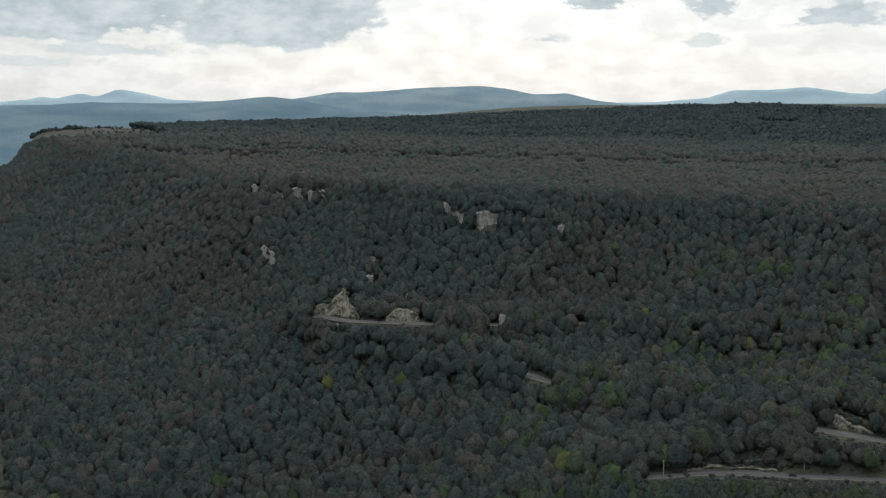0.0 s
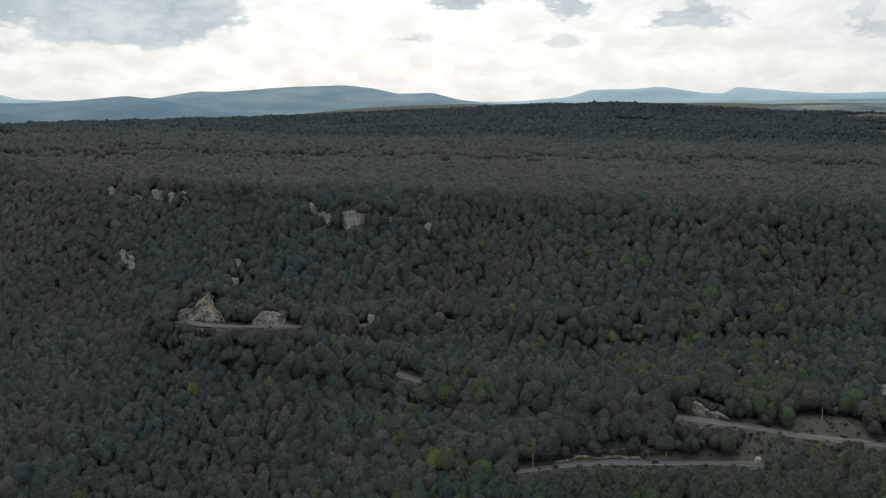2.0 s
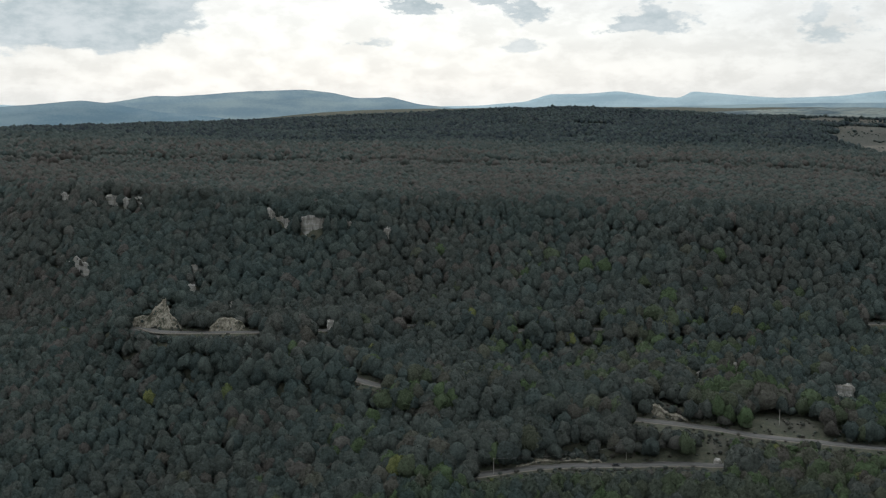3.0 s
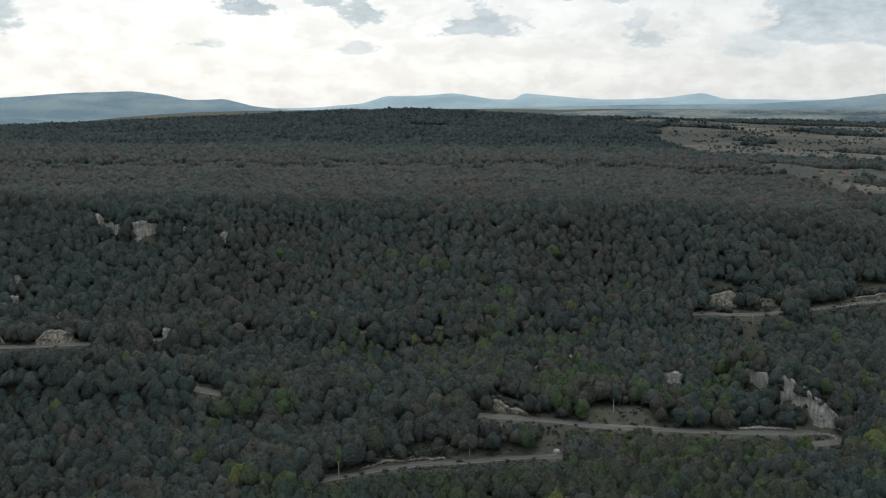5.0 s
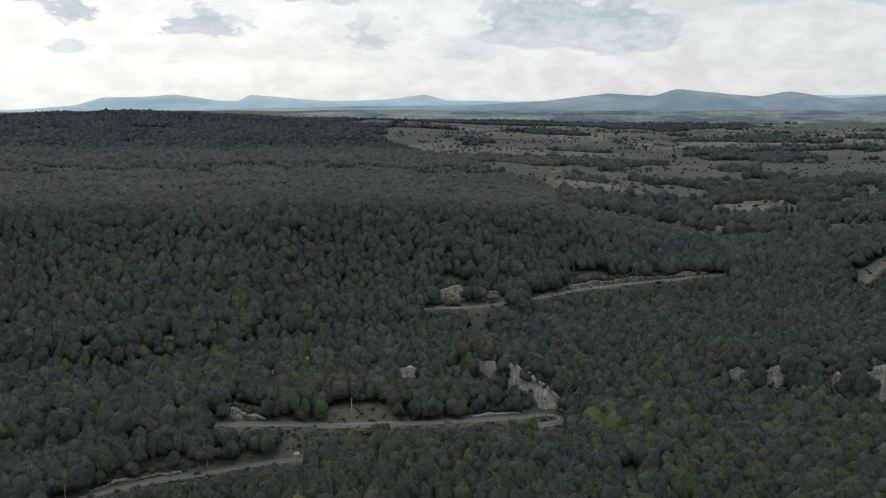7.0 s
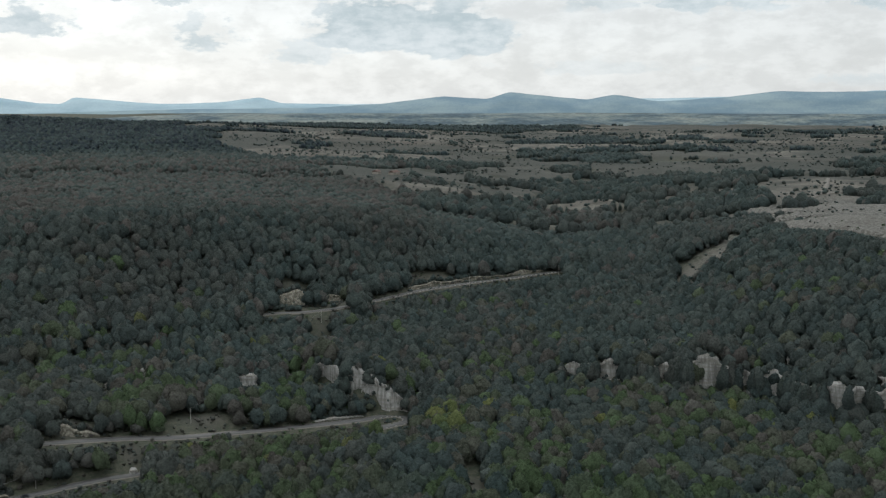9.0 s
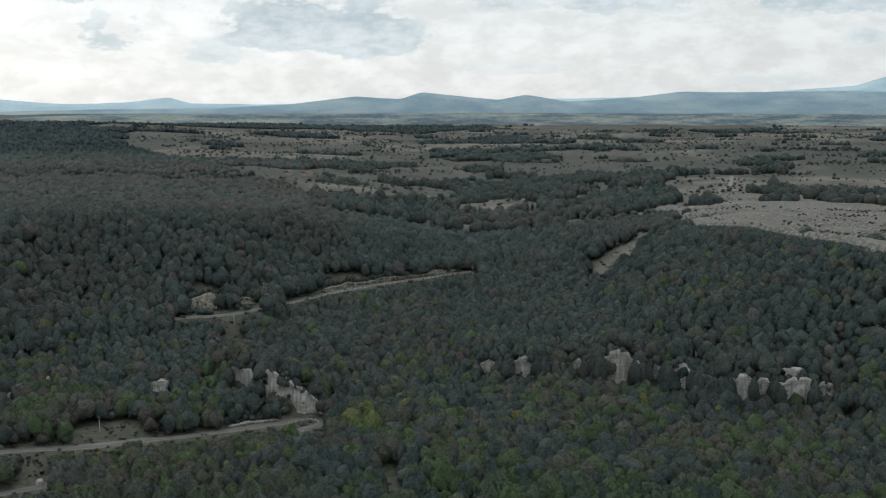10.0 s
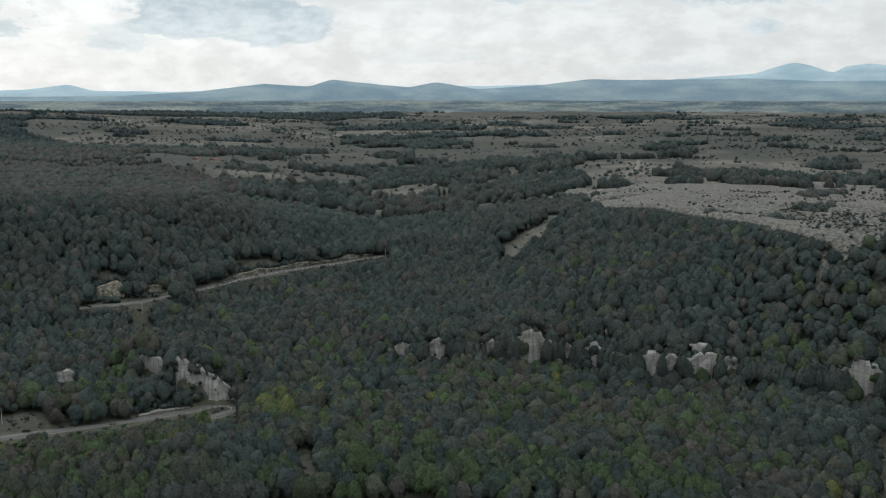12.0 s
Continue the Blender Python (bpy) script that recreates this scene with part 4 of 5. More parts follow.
plant("horizon_woodland", "dark forest along the far edge of the plain, tinted blue for haze", DISTANT, *stand((-24.6, 77.6, 2600, 3250), 11.0, 9.5, 0.25, lambda az, d: (az > 27) | (d < 2900))[:6], LEAF)

# the lower storey that fills the gaps between the crowns
for name, area, size in (("understorey", (-24.6, 77.6, 465, 1000), 8.0),):
    st = stand(area, 8.6, size, 0.2, on_slope)
    # leaf tint raised to brighten the shaded gaps
    plant(name, "young trees filling the gaps between the beeches", DISTANT, st[0], st[1], st[2], st[3] * 1.1, np.minimum(st[4], 1.05 * st[3]), np.clip(st[5] + 0.15, 0, 1.6), LEAF)

sw = np.clip(rng.uniform(0.7, 1.0, len(scr)) * scr[:, 2], 0.9, 8.0)
plant("cliff_foot_trees", "tall dark beech trees under the limestone cliffs", MIDDLE, scr_x, scr_y, scr[:, 3] + EYE, sw, scr[:, 2], np.clip(rng.normal(0.4, 0.2, len(scr)), 0, 1), LEAF)



def wild(name, label, az0, az1, d0, d1, step, size):
    """Woodland that closes the land behind and below the walk."""
    x, y, az, d = scatter(az0, az1, d0, d1, step)
    w = size * rng.uniform(0.7, 1.3, len(x))
    z = sample(HZ, np.where(az < -32, az + 360, az), d) + EYE - 0.5
    plant(name, label, DISTANT, x, y, z, w, w * 0.8, np.clip(rng.normal(0.4, 0.2, len(x)), 0, 1), LEAF)


wild("gorge_woodland", "dark green forest in the depth of the gorge", -24.6, 77.6, 120, 430, 15.0, 14.0)
wild("eastern_woodland", "dark green forest east of the gorge", 80.5, 180, 120, 1500, 30.0, 31.0)
wild("western_woodland", "dark green forest west of the gorge", -180, -27.5, 120, 1500, 30.0, 31.0)

# low growth along the road banks and in the clearings
vx, vy, vaz, vd = scatter(-12, 78.5, 455, 1000, 2.5)
vr = near_road(vx, vy)
vk = (vr > 4.6) & ((vr < 17) | ((sample(OPEN, vaz, vd) > 0.25) & ((vaz < 55) | (rng.random(len(vx)) < 0.75 * smooth(fbm(vx, vy, 35, 3, 27.0), -0.3, 0.4))))) & (rng.random(len(vx)) < np.clip(0.36 + 0.6 * fbm(vx, vy, 14, 2, 3.0), 0.05, 1))
vx, vy, vaz, vd = vx[vk], vy[vk], vaz[vk], vd[vk]
vw = np.exp(np.minimum(rng.normal(0.45, 0.4, len(vx)), 1.1))
plant("undergrowth", "low green and brown shrubs on road banks and clearings", DISTANT, vx, vy, sample(HZ, vaz, vd) + EYE - 0.25, vw * 1.2, vw * 0.9, np.clip(rng.normal(0.9, 0.35, len(vx)), 0.3, 1.5), LEAF)

# scrub dotted over the pastures
bx, by, baz, bd = scatter(-24, 78.5, 700, 3000, 11.5)
bo = sample(OPEN, baz, bd)
thick = fbm(bx, by, 70, 3, 12.0)
hedge = (1 - smooth(np.abs(fbm(bx, by, 330, 3, 51.0)), 0.02, 0.06)) * smooth(fbm(bx, by, 150, 2, 61.0), -0.3, 0.1) * smooth(bd, 1250, 1350)
bk = (bo > 0.3) & (rng.random(len(bx)) < np.clip(0.22 + 1.2 * thick + hedge + 0.18 * (bd < 1000) + 0.3 * ((baz < 62) & (bd < 1000)), 0.05, 0.97))
bx, by, baz, bd, hedge = bx[bk], by[bk], baz[bk], bd[bk], hedge[bk]
bw = np.exp(np.minimum(rng.normal(0.85, 0.5, len(bx)), 1.7)) * np.where(bd < 1150, 0.85, 1.1) * (1 + 0.9 * hedge)
plant("scrub", "dark juniper and thorn bushes dotted over dry pasture", YOUNG, bx, by, sample(HZ, baz, bd) + EYE - 0.3, bw * 1.25, bw, np.clip(rng.normal(0.25, 0.2, len(bx)), 0, 1), LEAF)

# single trees of the nearest stand
CROWN_MESHES = []


def crown_mesh(name, seed, mat):
    v, f = crown_shape(seed, 3, 13, 300, 0.052)
    me = bpy.data.meshes.new(name)
    fast_mesh(me, v, f)
    me.materials.append(mat)
    me.polygons.foreach_set("use_smooth", np.ones(len(me.polygons), bool))
    return me


def trunk_mesh():
    """A tapered, slightly crooked trunk with three limbs, one high."""
    bm = bmesh.new()
    def limb(points, radii):
        rings = []
        for (px, py, pz), r in zip(points, radii):
            rings.append([bm.verts.new((px + r * math.cos(k * math.pi / 3), py + r * math.sin(k * math.pi / 3), pz)) for k in range(6)])
        for a, b in zip(rings, rings[1:]):
            for k in range(6):
                bm.faces.new((a[k], a[(k + 1) % 6], b[(k + 1) % 6], b[k]))
        bm.faces.new(rings[-1])
    limb([(0, 0, 0), (0.01, 0, 0.2), (0.0, 0.02, 0.45), (0.02, 0.01, 0.75)], [0.03, 0.022, 0.017, 0.008])
    limb([(0.01, 0, 0.3), (0.10, 0.03, 0.45), (0.2, 0.06, 0.58)], [0.012, 0.009, 0.004])
    limb([(0.0, 0.01, 0.35), (-0.09, 0.06, 0.5), (-0.17, 0.1, 0.62)], [0.012, 0.009, 0.004])
    limb([(0.0, 0.0, 0.4), (0.02, -0.10, 0.52), (0.03, -0.18, 0.65)], [0.011, 0.008, 0.004])
    me = bpy.data.meshes.new("trunk")
    bm.to_mesh(me)
    bm.free()
    me.materials.append(BARK)
    return me


TRUNK = trunk_mesh()
BEECH_CROWNS = [crown_mesh("crown", 100 + k, LEAF_OWN) for k in range(8)]
LIME_CROWNS = [crown_mesh("crown", 130 + k, LEAF_LIME) for k in range(4)]


def tree(name, label, group, crown, x, y, z, wide, tall, turn):
    ob = new(name)
    ob.matrix_world = pose(x, y, z, 0, 0, turn) @ Matrix.Diagonal((wide, wide, tall, 1))
    for part_name, me in (("trunk", TRUNK), ("crown", crown)):
        p = new(part_name, me)
        p.parent = ob
    return tagged(ob, label, "tree", group)


for k, i in enumerate(own):
    x, y, z, wide, tall = [float(q[i]) for q in low_stand[:5]]
    tree("beech_tree", "beech tree with a full green crown on the lower slope", "beech trees of the lower slope", BEECH_CROWNS[k % 8], x, y, z, wide, tall, (k * 137) % 360)
for k, (az, drop, wide, tall) in enumerate(((-6.9, 16.9, 9, 16), (-2.6, 17.1, 10, 17), (26.4, 12.1, 9, 13), (9.67, 20.6, 9, 14), (9.7, 15.6, 9, 12), (11.3, 15.6, 9, 12), (5.8, 14.7, 8, 12), (39.5, 19.2, 10, 17), (37.9, 19.9, 10, 16), (44.2, 18.9, 14, 19), (43.3, 18.8, 12, 16),
                                            (43.9, 18.1, 13, 18), (65.6, 19.9, 8, 14), (65.9, 21.1, 8, 12), (62.3, 18.0, 7, 12), (59.9, 17.1, 9, 15), (59.8, 15.2, 7, 13), (2.4, 18.3, 7, 11), (22.5, 13.1, 8, 12), (46.2, 19.4, 9, 14), (40.6, 20.6, 9, 12), (33.2, 20.3, 8, 11))):
    d = meet(az, drop, 1.0)
    x, y = polar(az, d)
    tree("yellowing_tree", "tree turning yellow-green among the darker forest", "yellowing trees", LIME_CROWNS[k % 4], x, y, ground_at(az, d) + EYE - 0.3, wide, tall, (k * 83) % 360)

# ---------------------------------------------------------------- far ridges
def ridge(name, label, az0, az1, dist, skyline, mat, depth=260, base=-2.2, seed=0.0):
    """A far range: skyline gives elevations by bearing; the range has a front, a crest and a back."""
    sk = np.array(skyline, float)
    a = np.arange(az0, az1, 0.16)
    x0, y0 = polar(a, dist)
    el = np.interp(a, sk[:, 0], sk[:, 1])
    k = np.hanning(7) / np.hanning(7).sum()
    el = np.convolve(np.pad(el, 3, mode="edge"), k, "valid")
    el = el + 0.012 * fbm(x0, y0, 40, 3, seed) + 0.02 * fbm(x0, y0, 160, 3, seed)
    rows = []
    for s in np.linspace(-1, 1, 17):
        d = dist + s * depth
        x, y = polar(a, d)
        crest = np.tan(np.radians(el)) * dist
        foot = math.tan(radians(base)) * dist
        prof = (1 - abs(s)) ** 0.8
        wob = fbm(x, y, 170, 4, seed + 2) * 12 * (1 - prof) * (abs(s) < 0.99)
        rows.append(np.stack([x, y, foot + (crest - foot) * prof + wob + EYE], -1))
    v = np.stack(rows, 1).reshape(-1, 3)
    ob = mesh_ob(name, v, grid_faces(len(a), 17), mat, shade=True)
    return tagged(ob, label, "mountain range", kind="structure")


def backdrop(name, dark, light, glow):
    """Far hills behind all else; distance haze is in their blue colour and slight glow."""
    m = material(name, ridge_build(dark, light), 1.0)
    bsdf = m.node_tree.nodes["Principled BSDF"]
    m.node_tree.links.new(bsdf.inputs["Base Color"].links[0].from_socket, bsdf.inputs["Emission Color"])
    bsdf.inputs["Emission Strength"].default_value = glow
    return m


# paler and bluer with distance, in place of haze
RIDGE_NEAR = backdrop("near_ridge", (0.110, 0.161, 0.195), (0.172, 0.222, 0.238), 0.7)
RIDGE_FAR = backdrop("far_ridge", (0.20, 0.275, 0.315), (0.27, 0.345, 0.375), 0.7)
ridge("backdrop_ridge_far", "far mountain range with flat-topped summits, pale blue from painted haze", -34, 90, 4800,
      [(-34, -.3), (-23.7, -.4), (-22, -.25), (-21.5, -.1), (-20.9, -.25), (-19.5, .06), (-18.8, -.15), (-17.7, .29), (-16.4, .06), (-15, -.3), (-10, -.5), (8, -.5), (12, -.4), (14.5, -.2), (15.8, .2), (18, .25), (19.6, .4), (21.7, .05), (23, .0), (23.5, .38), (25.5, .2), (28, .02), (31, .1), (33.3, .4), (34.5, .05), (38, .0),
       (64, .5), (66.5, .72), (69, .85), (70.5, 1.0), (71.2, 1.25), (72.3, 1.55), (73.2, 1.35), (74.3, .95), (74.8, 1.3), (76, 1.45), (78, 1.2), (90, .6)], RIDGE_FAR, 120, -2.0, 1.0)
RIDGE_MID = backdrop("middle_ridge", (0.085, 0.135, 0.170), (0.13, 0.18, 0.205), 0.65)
ridge("backdrop_ridge_near", "blue-green wooded mountain range, haze painted into its colour", -34, 90, 4660,
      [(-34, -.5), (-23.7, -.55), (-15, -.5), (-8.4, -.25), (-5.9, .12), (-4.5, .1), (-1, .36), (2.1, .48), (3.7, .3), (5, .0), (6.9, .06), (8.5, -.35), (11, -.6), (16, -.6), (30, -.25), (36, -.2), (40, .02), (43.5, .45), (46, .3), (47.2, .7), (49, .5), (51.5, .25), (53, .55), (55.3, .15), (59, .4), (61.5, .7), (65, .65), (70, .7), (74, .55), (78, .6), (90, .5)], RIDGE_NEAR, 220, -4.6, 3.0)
ridge("backdrop_ridge_middle", "wooded hill in front of the mountains, darker blue with painted haze", -34, 4, 4400,
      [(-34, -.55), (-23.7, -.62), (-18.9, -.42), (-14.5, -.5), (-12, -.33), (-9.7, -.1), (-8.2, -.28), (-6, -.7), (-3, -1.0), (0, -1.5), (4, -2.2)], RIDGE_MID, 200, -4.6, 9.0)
def rise_build(add, maths, blend, ramp):
    """Woods and fields far off, drawn out into bands, haze in the colour."""
    at = add("NewGeometry", 0)
    wide = add("TexNoise", 0, Vector=add("Mapping", 0, Vector=at, Scale=(1.0, 1.0, 9.0)), Scale=0.006, Detail=6.0, Roughness=0.6)
    grain = add("TexNoise", 0, Vector=add("Mapping", 0, Vector=at, Scale=(1.0, 1.0, 2.5)), Scale=0.07, Detail=5.0, Roughness=0.7)
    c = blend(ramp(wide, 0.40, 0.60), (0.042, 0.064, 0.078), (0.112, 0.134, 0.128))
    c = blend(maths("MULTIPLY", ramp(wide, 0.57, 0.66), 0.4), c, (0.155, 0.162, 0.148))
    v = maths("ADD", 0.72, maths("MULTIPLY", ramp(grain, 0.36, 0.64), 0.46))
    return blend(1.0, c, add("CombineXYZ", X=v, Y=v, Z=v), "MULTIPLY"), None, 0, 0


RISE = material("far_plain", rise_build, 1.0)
# the plain glows faintly in place of haze
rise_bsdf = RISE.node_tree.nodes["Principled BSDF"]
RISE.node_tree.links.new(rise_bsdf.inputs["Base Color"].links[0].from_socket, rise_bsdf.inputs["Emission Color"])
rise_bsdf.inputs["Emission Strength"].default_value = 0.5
ridge("backdrop_wooded_rise", "wooded plain with pale fields far off, painted hazy and glowing", 24, 90, 3550,
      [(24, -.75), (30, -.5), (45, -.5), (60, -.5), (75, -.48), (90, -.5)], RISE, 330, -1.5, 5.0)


# ---------------------------------------------------------------- along the road
def paint(name, a, b, rough=0.6, scale=3.0, metal=0.0):
    m = material(name, lambda add, maths, blend, ramp: (blend(add("TexNoise", 0, Vector=add("NewGeometry", 0), Scale=scale, Detail=5.0), a, b), None, 0, 0), rough)
    m.node_tree.nodes["Principled BSDF"].inputs["Metallic"].default_value = metal
    return m


CONCRETE = paint("weathered_concrete", (0.24, 0.23, 0.21), (0.38, 0.37, 0.34), 0.9)
STEEL = paint("dull_steel", (0.18, 0.18, 0.18), (0.28, 0.28, 0.28), 0.5, 2.0, 0.6)
CERAMIC = paint("brown_ceramic", (0.10, 0.06, 0.04), (0.14, 0.09, 0.06), 0.3)
TYRE = paint("tyre_rubber", (0.02, 0.02, 0.02), (0.035, 0.035, 0.035), 0.9)
DARK_CAR = paint("dark_car_paint", (0.025, 0.028, 0.033), (0.035, 0.038, 0.043), 0.35, 0.5)
WHITE_CAR = paint("white_car_paint", (0.72, 0.72, 0.72), (0.80, 0.80, 0.79), 0.35, 0.5)
DARK_GLASS = paint("dark_car_glass", (0.02, 0.022, 0.025), (0.03, 0.032, 0.035), 0.08, 0.5)
LAMP_RED = paint("red_lens", (0.25, 0.02, 0.02), (0.32, 0.03, 0.03), 0.25)
LAMP_CLEAR = paint("clear_lens", (0.6, 0.6, 0.58), (0.7, 0.7, 0.68), 0.2)
PLASTER = paint("pale_plaster", (0.26, 0.24, 0.21), (0.36, 0.34, 0.30), 0.9, 0.8)
TILES = paint("red_roof_tiles", (0.095, 0.064, 0.053), (0.14, 0.095, 0.080), 0.85, 2.5)
TIMBER = paint("dark_timber", (0.07, 0.05, 0.035), (0.12, 0.085, 0.06), 0.7)


def bm_part(name, parent, mat, fill, bevel=0.0, label=""):
    """One mesh under a thing; fill(bm) makes its shape."""
    bm = bmesh.new()
    fill(bm)
    if bevel:
        bmesh.ops.bevel(bm, geom=bm.edges[:], offset=bevel, segments=1, affect="EDGES")
    me = bpy.data.meshes.new(name)
    bm.to_mesh(me)
    bm.free()
    me.materials.append(mat)
    ob = new(name, me)
    if parent is not None:
        ob.parent = parent
    if label:
        tagged(ob, label)
    return ob


def box(bm, cx, cy, cz, sx, sy, sz, taper=1.0):
    r = bmesh.ops.create_cube(bm, size=1.0)
    for v in r["verts"]:
        k = taper if v.co.z > 0 else 1.0
        v.co = Vector((cx + v.co.x * sx * k, cy + v.co.y * sy * k, cz + v.co.z * sz))


def rod(bm, a, b, r0, r1, n=8):
    a, b = Vector(a), Vector(b)
    m = (b - a).to_track_quat("Z", "Y").to_matrix().to_4x4()
    bmesh.ops.create_cone(bm, cap_ends=True, segments=n, radius1=r0, radius2=r1, depth=(b - a).length, matrix=Matrix.Translation((a + b) / 2) @ m)


def utility_pole(az, drop, turn):
    d = meet(az, drop, 0.3)
    x, y = polar(az, d)
    z = ground_at(az, d) + EYE
    ob = new("utility_pole")
    ob.matrix_world = pose(x, y, z - 0.3, 0, 0, turn)
    bm_part("pole", ob, CONCRETE, lambda bm: rod(bm, (0, 0, 0), (0, 0, 9.0), 0.24, 0.15, 10))
    bm_part("crossarm", ob, STEEL, lambda bm: box(bm, 0, 0, 8.5, 2.4, 0.16, 0.16), 0.02)
    for px in (-1.05, 0.0, 1.05):
        bm_part("insulator", ob, CERAMIC, lambda bm: (rod(bm, (px, 0, 8.58), (px, 0, 8.8), 0.09, 0.09), rod(bm, (px, 0, 8.8), (px, 0, 8.95), 0.12, 0.06)))
    return tagged(ob, "grey concrete utility pole with a steel crossarm", "utility pole", "utility poles"), Vector((x, y, z + 8.6))


tops = [utility_pole(*row)[1] for row in POLE_ROWS]


def wire(a, b, sag):
    cu = bpy.data.curves.new("power_line", "CURVE")
    cu.dimensions, cu.bevel_depth, cu.bevel_resolution = "3D", 0.02, 1
    sp = cu.splines.new("POLY")
    sp.points.add(14)
    for k in range(15):
        s = k / 14
        p = a.lerp(b, s)
        sp.points[k].co = (p.x, p.y, p.z - sag * 4 * s * (1 - s), 1)
    cu.materials.append(STEEL)
    return tagged(new("power_line", cu), "thin sagging electric cable between utility poles", "cable", "cables")


for a, b, sag in ((0, 1, 2.0), (2, 3, 3.0), (3, 4, 2.5), (4, 5, 2.0)):
    for off in (-1.0, 1.0):
        wire(tops[a] + Vector((off, 0, 0)), tops[b] + Vector((off, 0, 0)), sag)


def car(label, paint_mat, spot, lane, flip):
    """A hatchback on the road: body, cabin glass, lamps and wheels."""
    p, q = ROAD[spot], ROAD[spot + 1]
    t = Vector((q[0] - p[0], q[1] - p[1], q[2] - p[2])).normalized()
    side = Vector((-t.y, t.x, 0)).normalized()
    ob = new("car")
    at = Vector((p[0], p[1], p[2] + EYE + 0.36)) + side * lane
    ob.matrix_world = pose(*at, 0, 0, math.degrees(math.atan2(t.y, t.x)) + (180 if flip else 0))
    body = bm_part("body", ob, paint_mat, lambda bm: (box(bm, 0, 0, 0.52, 4.2, 1.72, 0.5, 0.95), box(bm, -0.15, 0, 1.08, 2.5, 1.55, 0.06, 0.9), box(bm, -0.15, 0, 0.8, 2.9, 1.6, 0.1)), 0.05)
    bm_part("window", ob, DARK_GLASS, lambda bm: box(bm, -0.15, 0, 1.05, 2.6, 1.5, 0.62, 0.78), 0.04, "dark tinted car windows")
    bm_part("roof", ob, paint_mat, lambda bm: box(bm, -0.2, 0, 1.39, 1.9, 1.2, 0.07, 0.9), 0.02)
    for sx in (1.3, -1.3):
        for sy in (0.8, -0.8):
            wheel = bm_part("wheel", ob, TYRE, lambda bm: rod(bm, (sx, sy - 0.1, 0.31), (sx, sy + 0.1, 0.31), 0.31, 0.31, 14))
            bm_part("rim", wheel, STEEL, lambda bm: rod(bm, (sx, sy - 0.11, 0.31), (sx, sy + 0.11, 0.31), 0.19, 0.19, 10))
    for sy in (0.6, -0.6):
        bm_part("headlight", ob, LAMP_CLEAR, lambda bm: box(bm, 2.09, sy, 0.62, 0.08, 0.36, 0.16), 0.02)
        bm_part("tail_light", ob, LAMP_RED, lambda bm: box(bm, -2.09, sy, 0.66, 0.08, 0.26, 0.2), 0.02)
    return tagged(ob, label, "car")


def spot_at(az, first, last):
    return first + int(np.argmin(np.abs(ROAD_AZ[first:last] - az)))


car("dark grey hatchback driving on the lower road", DARK_CAR, spot_at(19.9, 0, EAST_BEND), -1.5, False)
car("white hatchback between trees on the middle road", WHITE_CAR, spot_at(16.35, EAST_BEND, WEST_BEND), 1.4, True)


def kerb_stone_mesh():
    bm = bmesh.new()
    box(bm, 0, 0, 0.3, 1.7, 0.45, 1.0, 0.85)
    bmesh.ops.bevel(bm, geom=bm.edges[:], offset=0.06, segments=1, affect="EDGES")
    me = bpy.data.meshes.new("guard_stone")
    bm.to_mesh(me)
    bm.free()
    me.materials.append(CONCRETE)
    return me


GUARD = kerb_stone_mesh()


def guard_row(label, lo, hi, first, last, off):
    idx = [k for k in range(first, last) if lo <= ROAD_AZ[k] <= hi]
    base = new("guard_stones")
    base.location = (ROAD[idx[0], 0], ROAD[idx[0], 1], ROAD[idx[0], 2] + EYE)
    for k in idx:
        p, q = ROAD[k], ROAD[min(k + 1, len(ROAD) - 1)]
        t = Vector((q[0] - p[0], q[1] - p[1], 0)).normalized()
        n = Vector((-t.y, t.x, 0))
        if n.dot(Vector((p[0], p[1], 0))) > 0:
            n = -n
        ob = new("guard_stone", GUARD)
        ob.parent = base
        ob.matrix_local = Matrix.Translation(-base.location) @ pose(p[0] + n.x * off, p[1] + n.y * off, p[2] + EYE + 0.1, 0, 0, math.degrees(math.atan2(t.y, t.x)))
    return tagged(base, label, "guard stones")


guard_row("row of pale concrete guard stones along the upper road", 39.2, 50.2, WEST_BEND, len(ROAD), 3.7)
guard_row("row of pale guard stones round the hairpin bend", 39.0, 42.0, EAST_BEND - 8, EAST_BEND + 10, 3.8)


TRACK = paint("pale_track", (0.13, 0.12, 0.105), (0.20, 0.19, 0.17), 0.95, 0.4)


def track(name, label, pts, width):
    """A dirt track laid on the land."""
    p = []
    for az, drop in pts:
        d = meet(az, drop, 0.0)
        x, y = polar(az, d)
        p.append((x, y, 0.0))
    c = curve(p, 6.0)
    az, d = np.degrees(np.arctan2(c[:, 0], c[:, 1])), np.hypot(c[:, 0], c[:, 1])
    c[:, 2] = sample(HZ, az, d) + 0.35
    return tagged(ribbon(name, c, 0, width, 0.3, TRACK), label, "track", kind="structure")


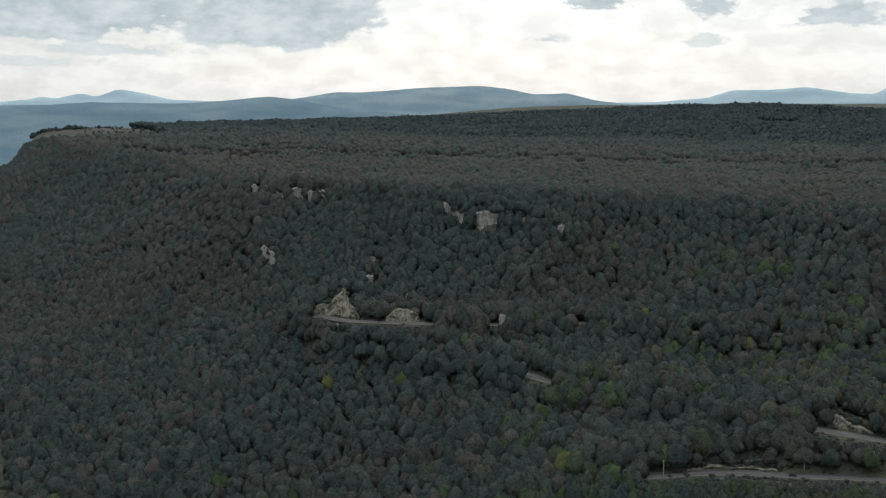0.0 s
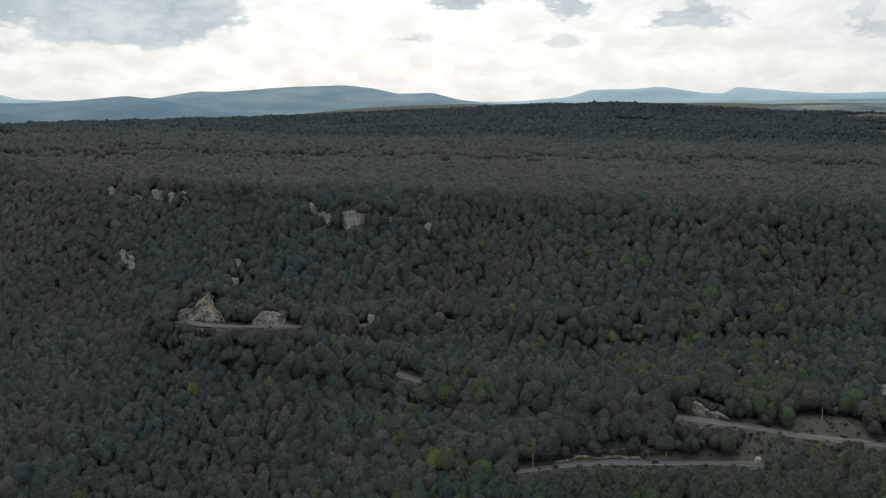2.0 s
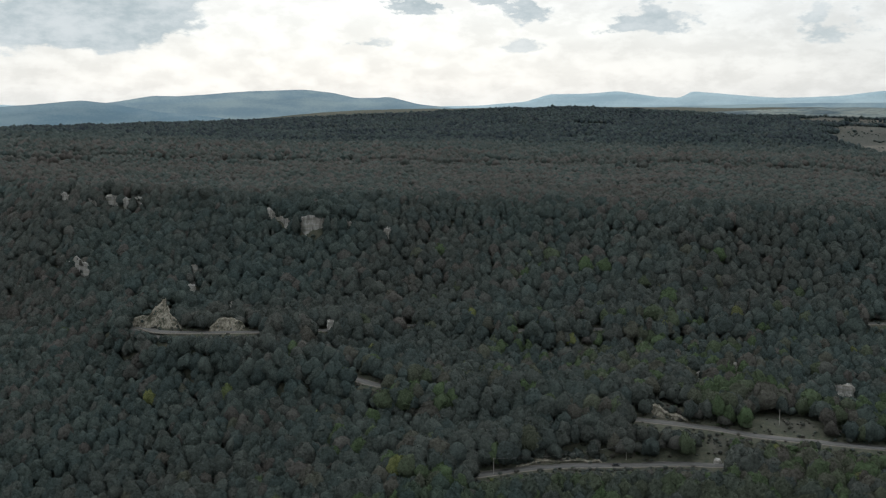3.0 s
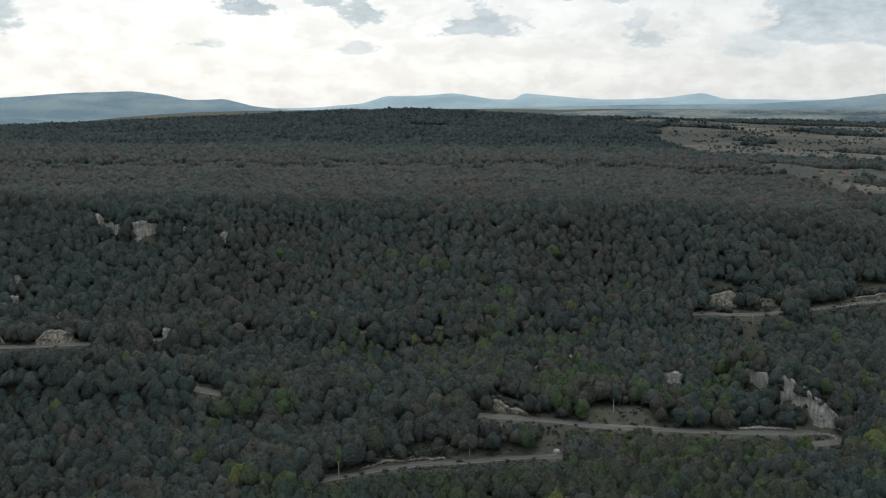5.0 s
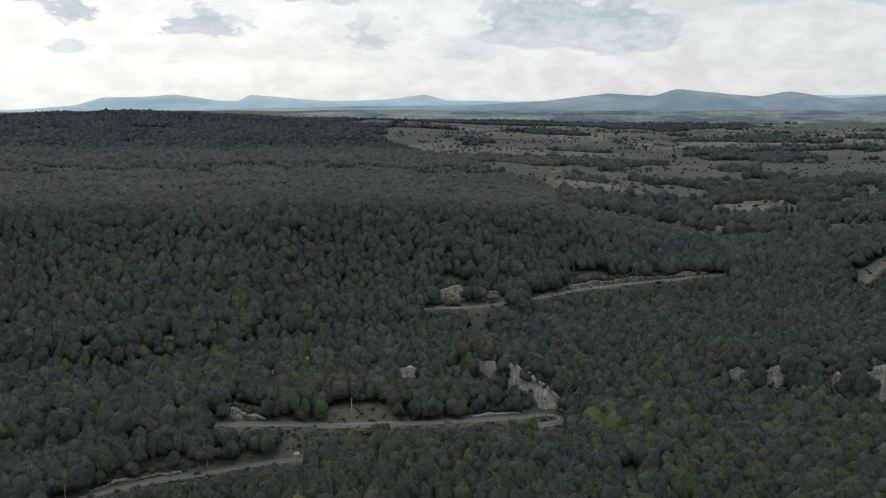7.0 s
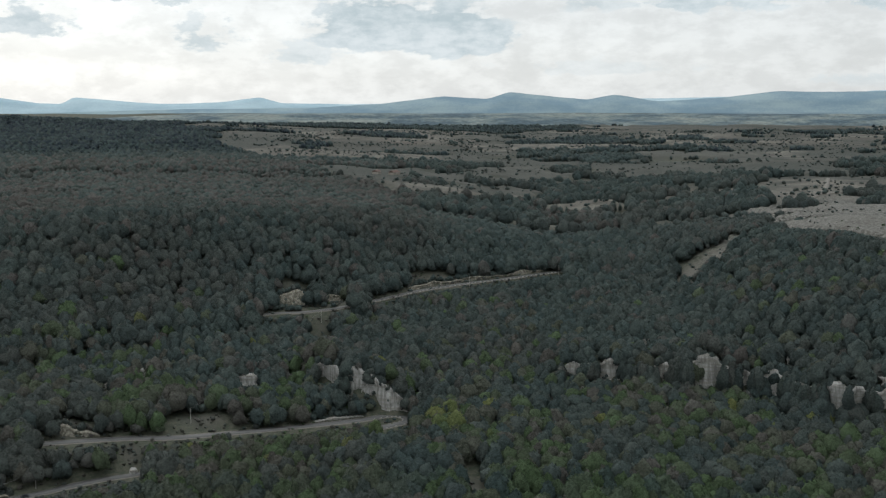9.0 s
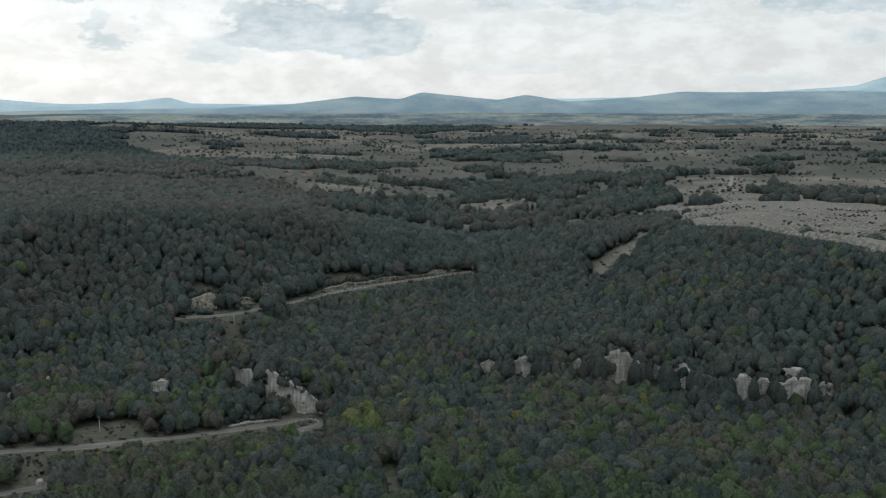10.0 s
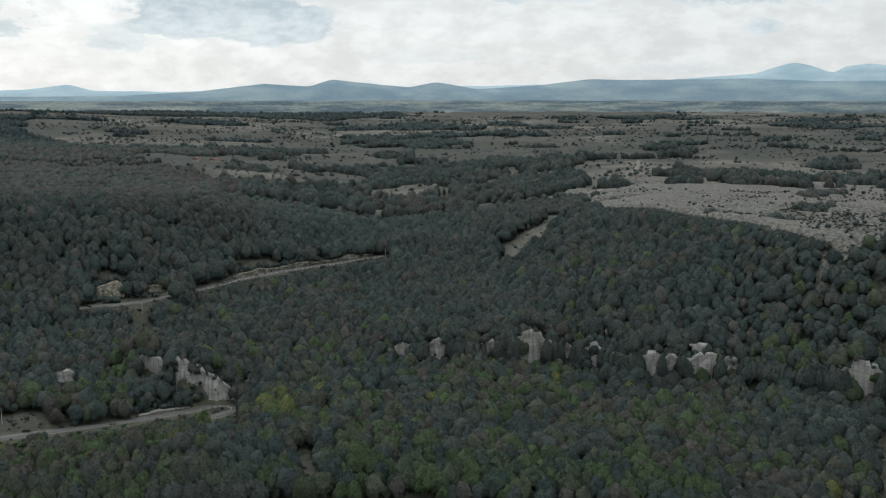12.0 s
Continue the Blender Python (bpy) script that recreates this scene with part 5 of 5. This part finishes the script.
track("dirt_track_1", "pale dirt track crossing the dry pasture", ((62.2, 5.72), (62.9, 5.33), (63.6, 4.95), (64.1, 4.6), (64.3, 4.3), (64.35, 3.9)), 5.0)
track("dirt_track_2", "pale dirt track branching towards open pasture", ((64.0, 4.75), (64.8, 4.66), (65.6, 4.6), (67.0, 4.47)), 5.0)


def house(az, drop, turn, wide, deep, label):
    d = meet(az, drop, 0.0)
    x, y = polar(az, d)
    ob = new("house")
    ob.matrix_world = pose(x, y, ground_at(az, d) + EYE - 0.2, 0, 0, turn)
    bm_part("wall", ob, PLASTER, lambda bm: box(bm, 0, 0, 1.9, wide, deep, 3.8), 0.05)
    def gable(bm):
        o, h = 0.5, deep * 0.32
        a = [bm.verts.new((sx * (wide / 2 + o), sy, sz)) for sx in (-1, 1) for sy, sz in ((-deep / 2 - o, 3.7), (deep / 2 + o, 3.7), (0, 3.7 + h))]
        for f in ((0, 2, 5, 3), (1, 4, 5, 2), (0, 1, 2), (3, 5, 4), (0, 3, 4, 1)):
            bm.faces.new([a[k] for k in f])
    bm_part("roof", ob, TILES, gable)
    bm_part("chimney", ob, PLASTER, lambda bm: box(bm, wide * 0.25, deep * 0.1, 3.9 + deep * 0.32, 0.7, 0.7, 1.6), 0.03)
    bm_part("door", ob, TIMBER, lambda bm: box(bm, 0, -deep / 2 - 0.03, 1.1, 1.0, 0.1, 2.1), 0.01)
    for px in (-wide * 0.3, wide * 0.3):
        win = bm_part("window", ob, TIMBER, lambda bm: box(bm, px, -deep / 2 - 0.03, 2.0, 1.2, 0.1, 1.2), 0.01)
        bm_part("pane", win, DARK_GLASS, lambda bm: box(bm, px, -deep / 2 - 0.06, 2.0, 1.0, 0.08, 1.0))
    return tagged(ob, label, "house", "farm buildings")


house(39.7, 3.9, 30, 15, 8, "low farmhouse with a red tiled roof among trees")
house(40.7, 3.95, 20, 18, 9, "long farm building with a red tiled roof")
house(73.2, 2.0, 10, 14, 9, "pale distant farmhouse with a red roof")
house(73.25, 2.45, 40, 12, 8, "pale distant cottage on open pasture")
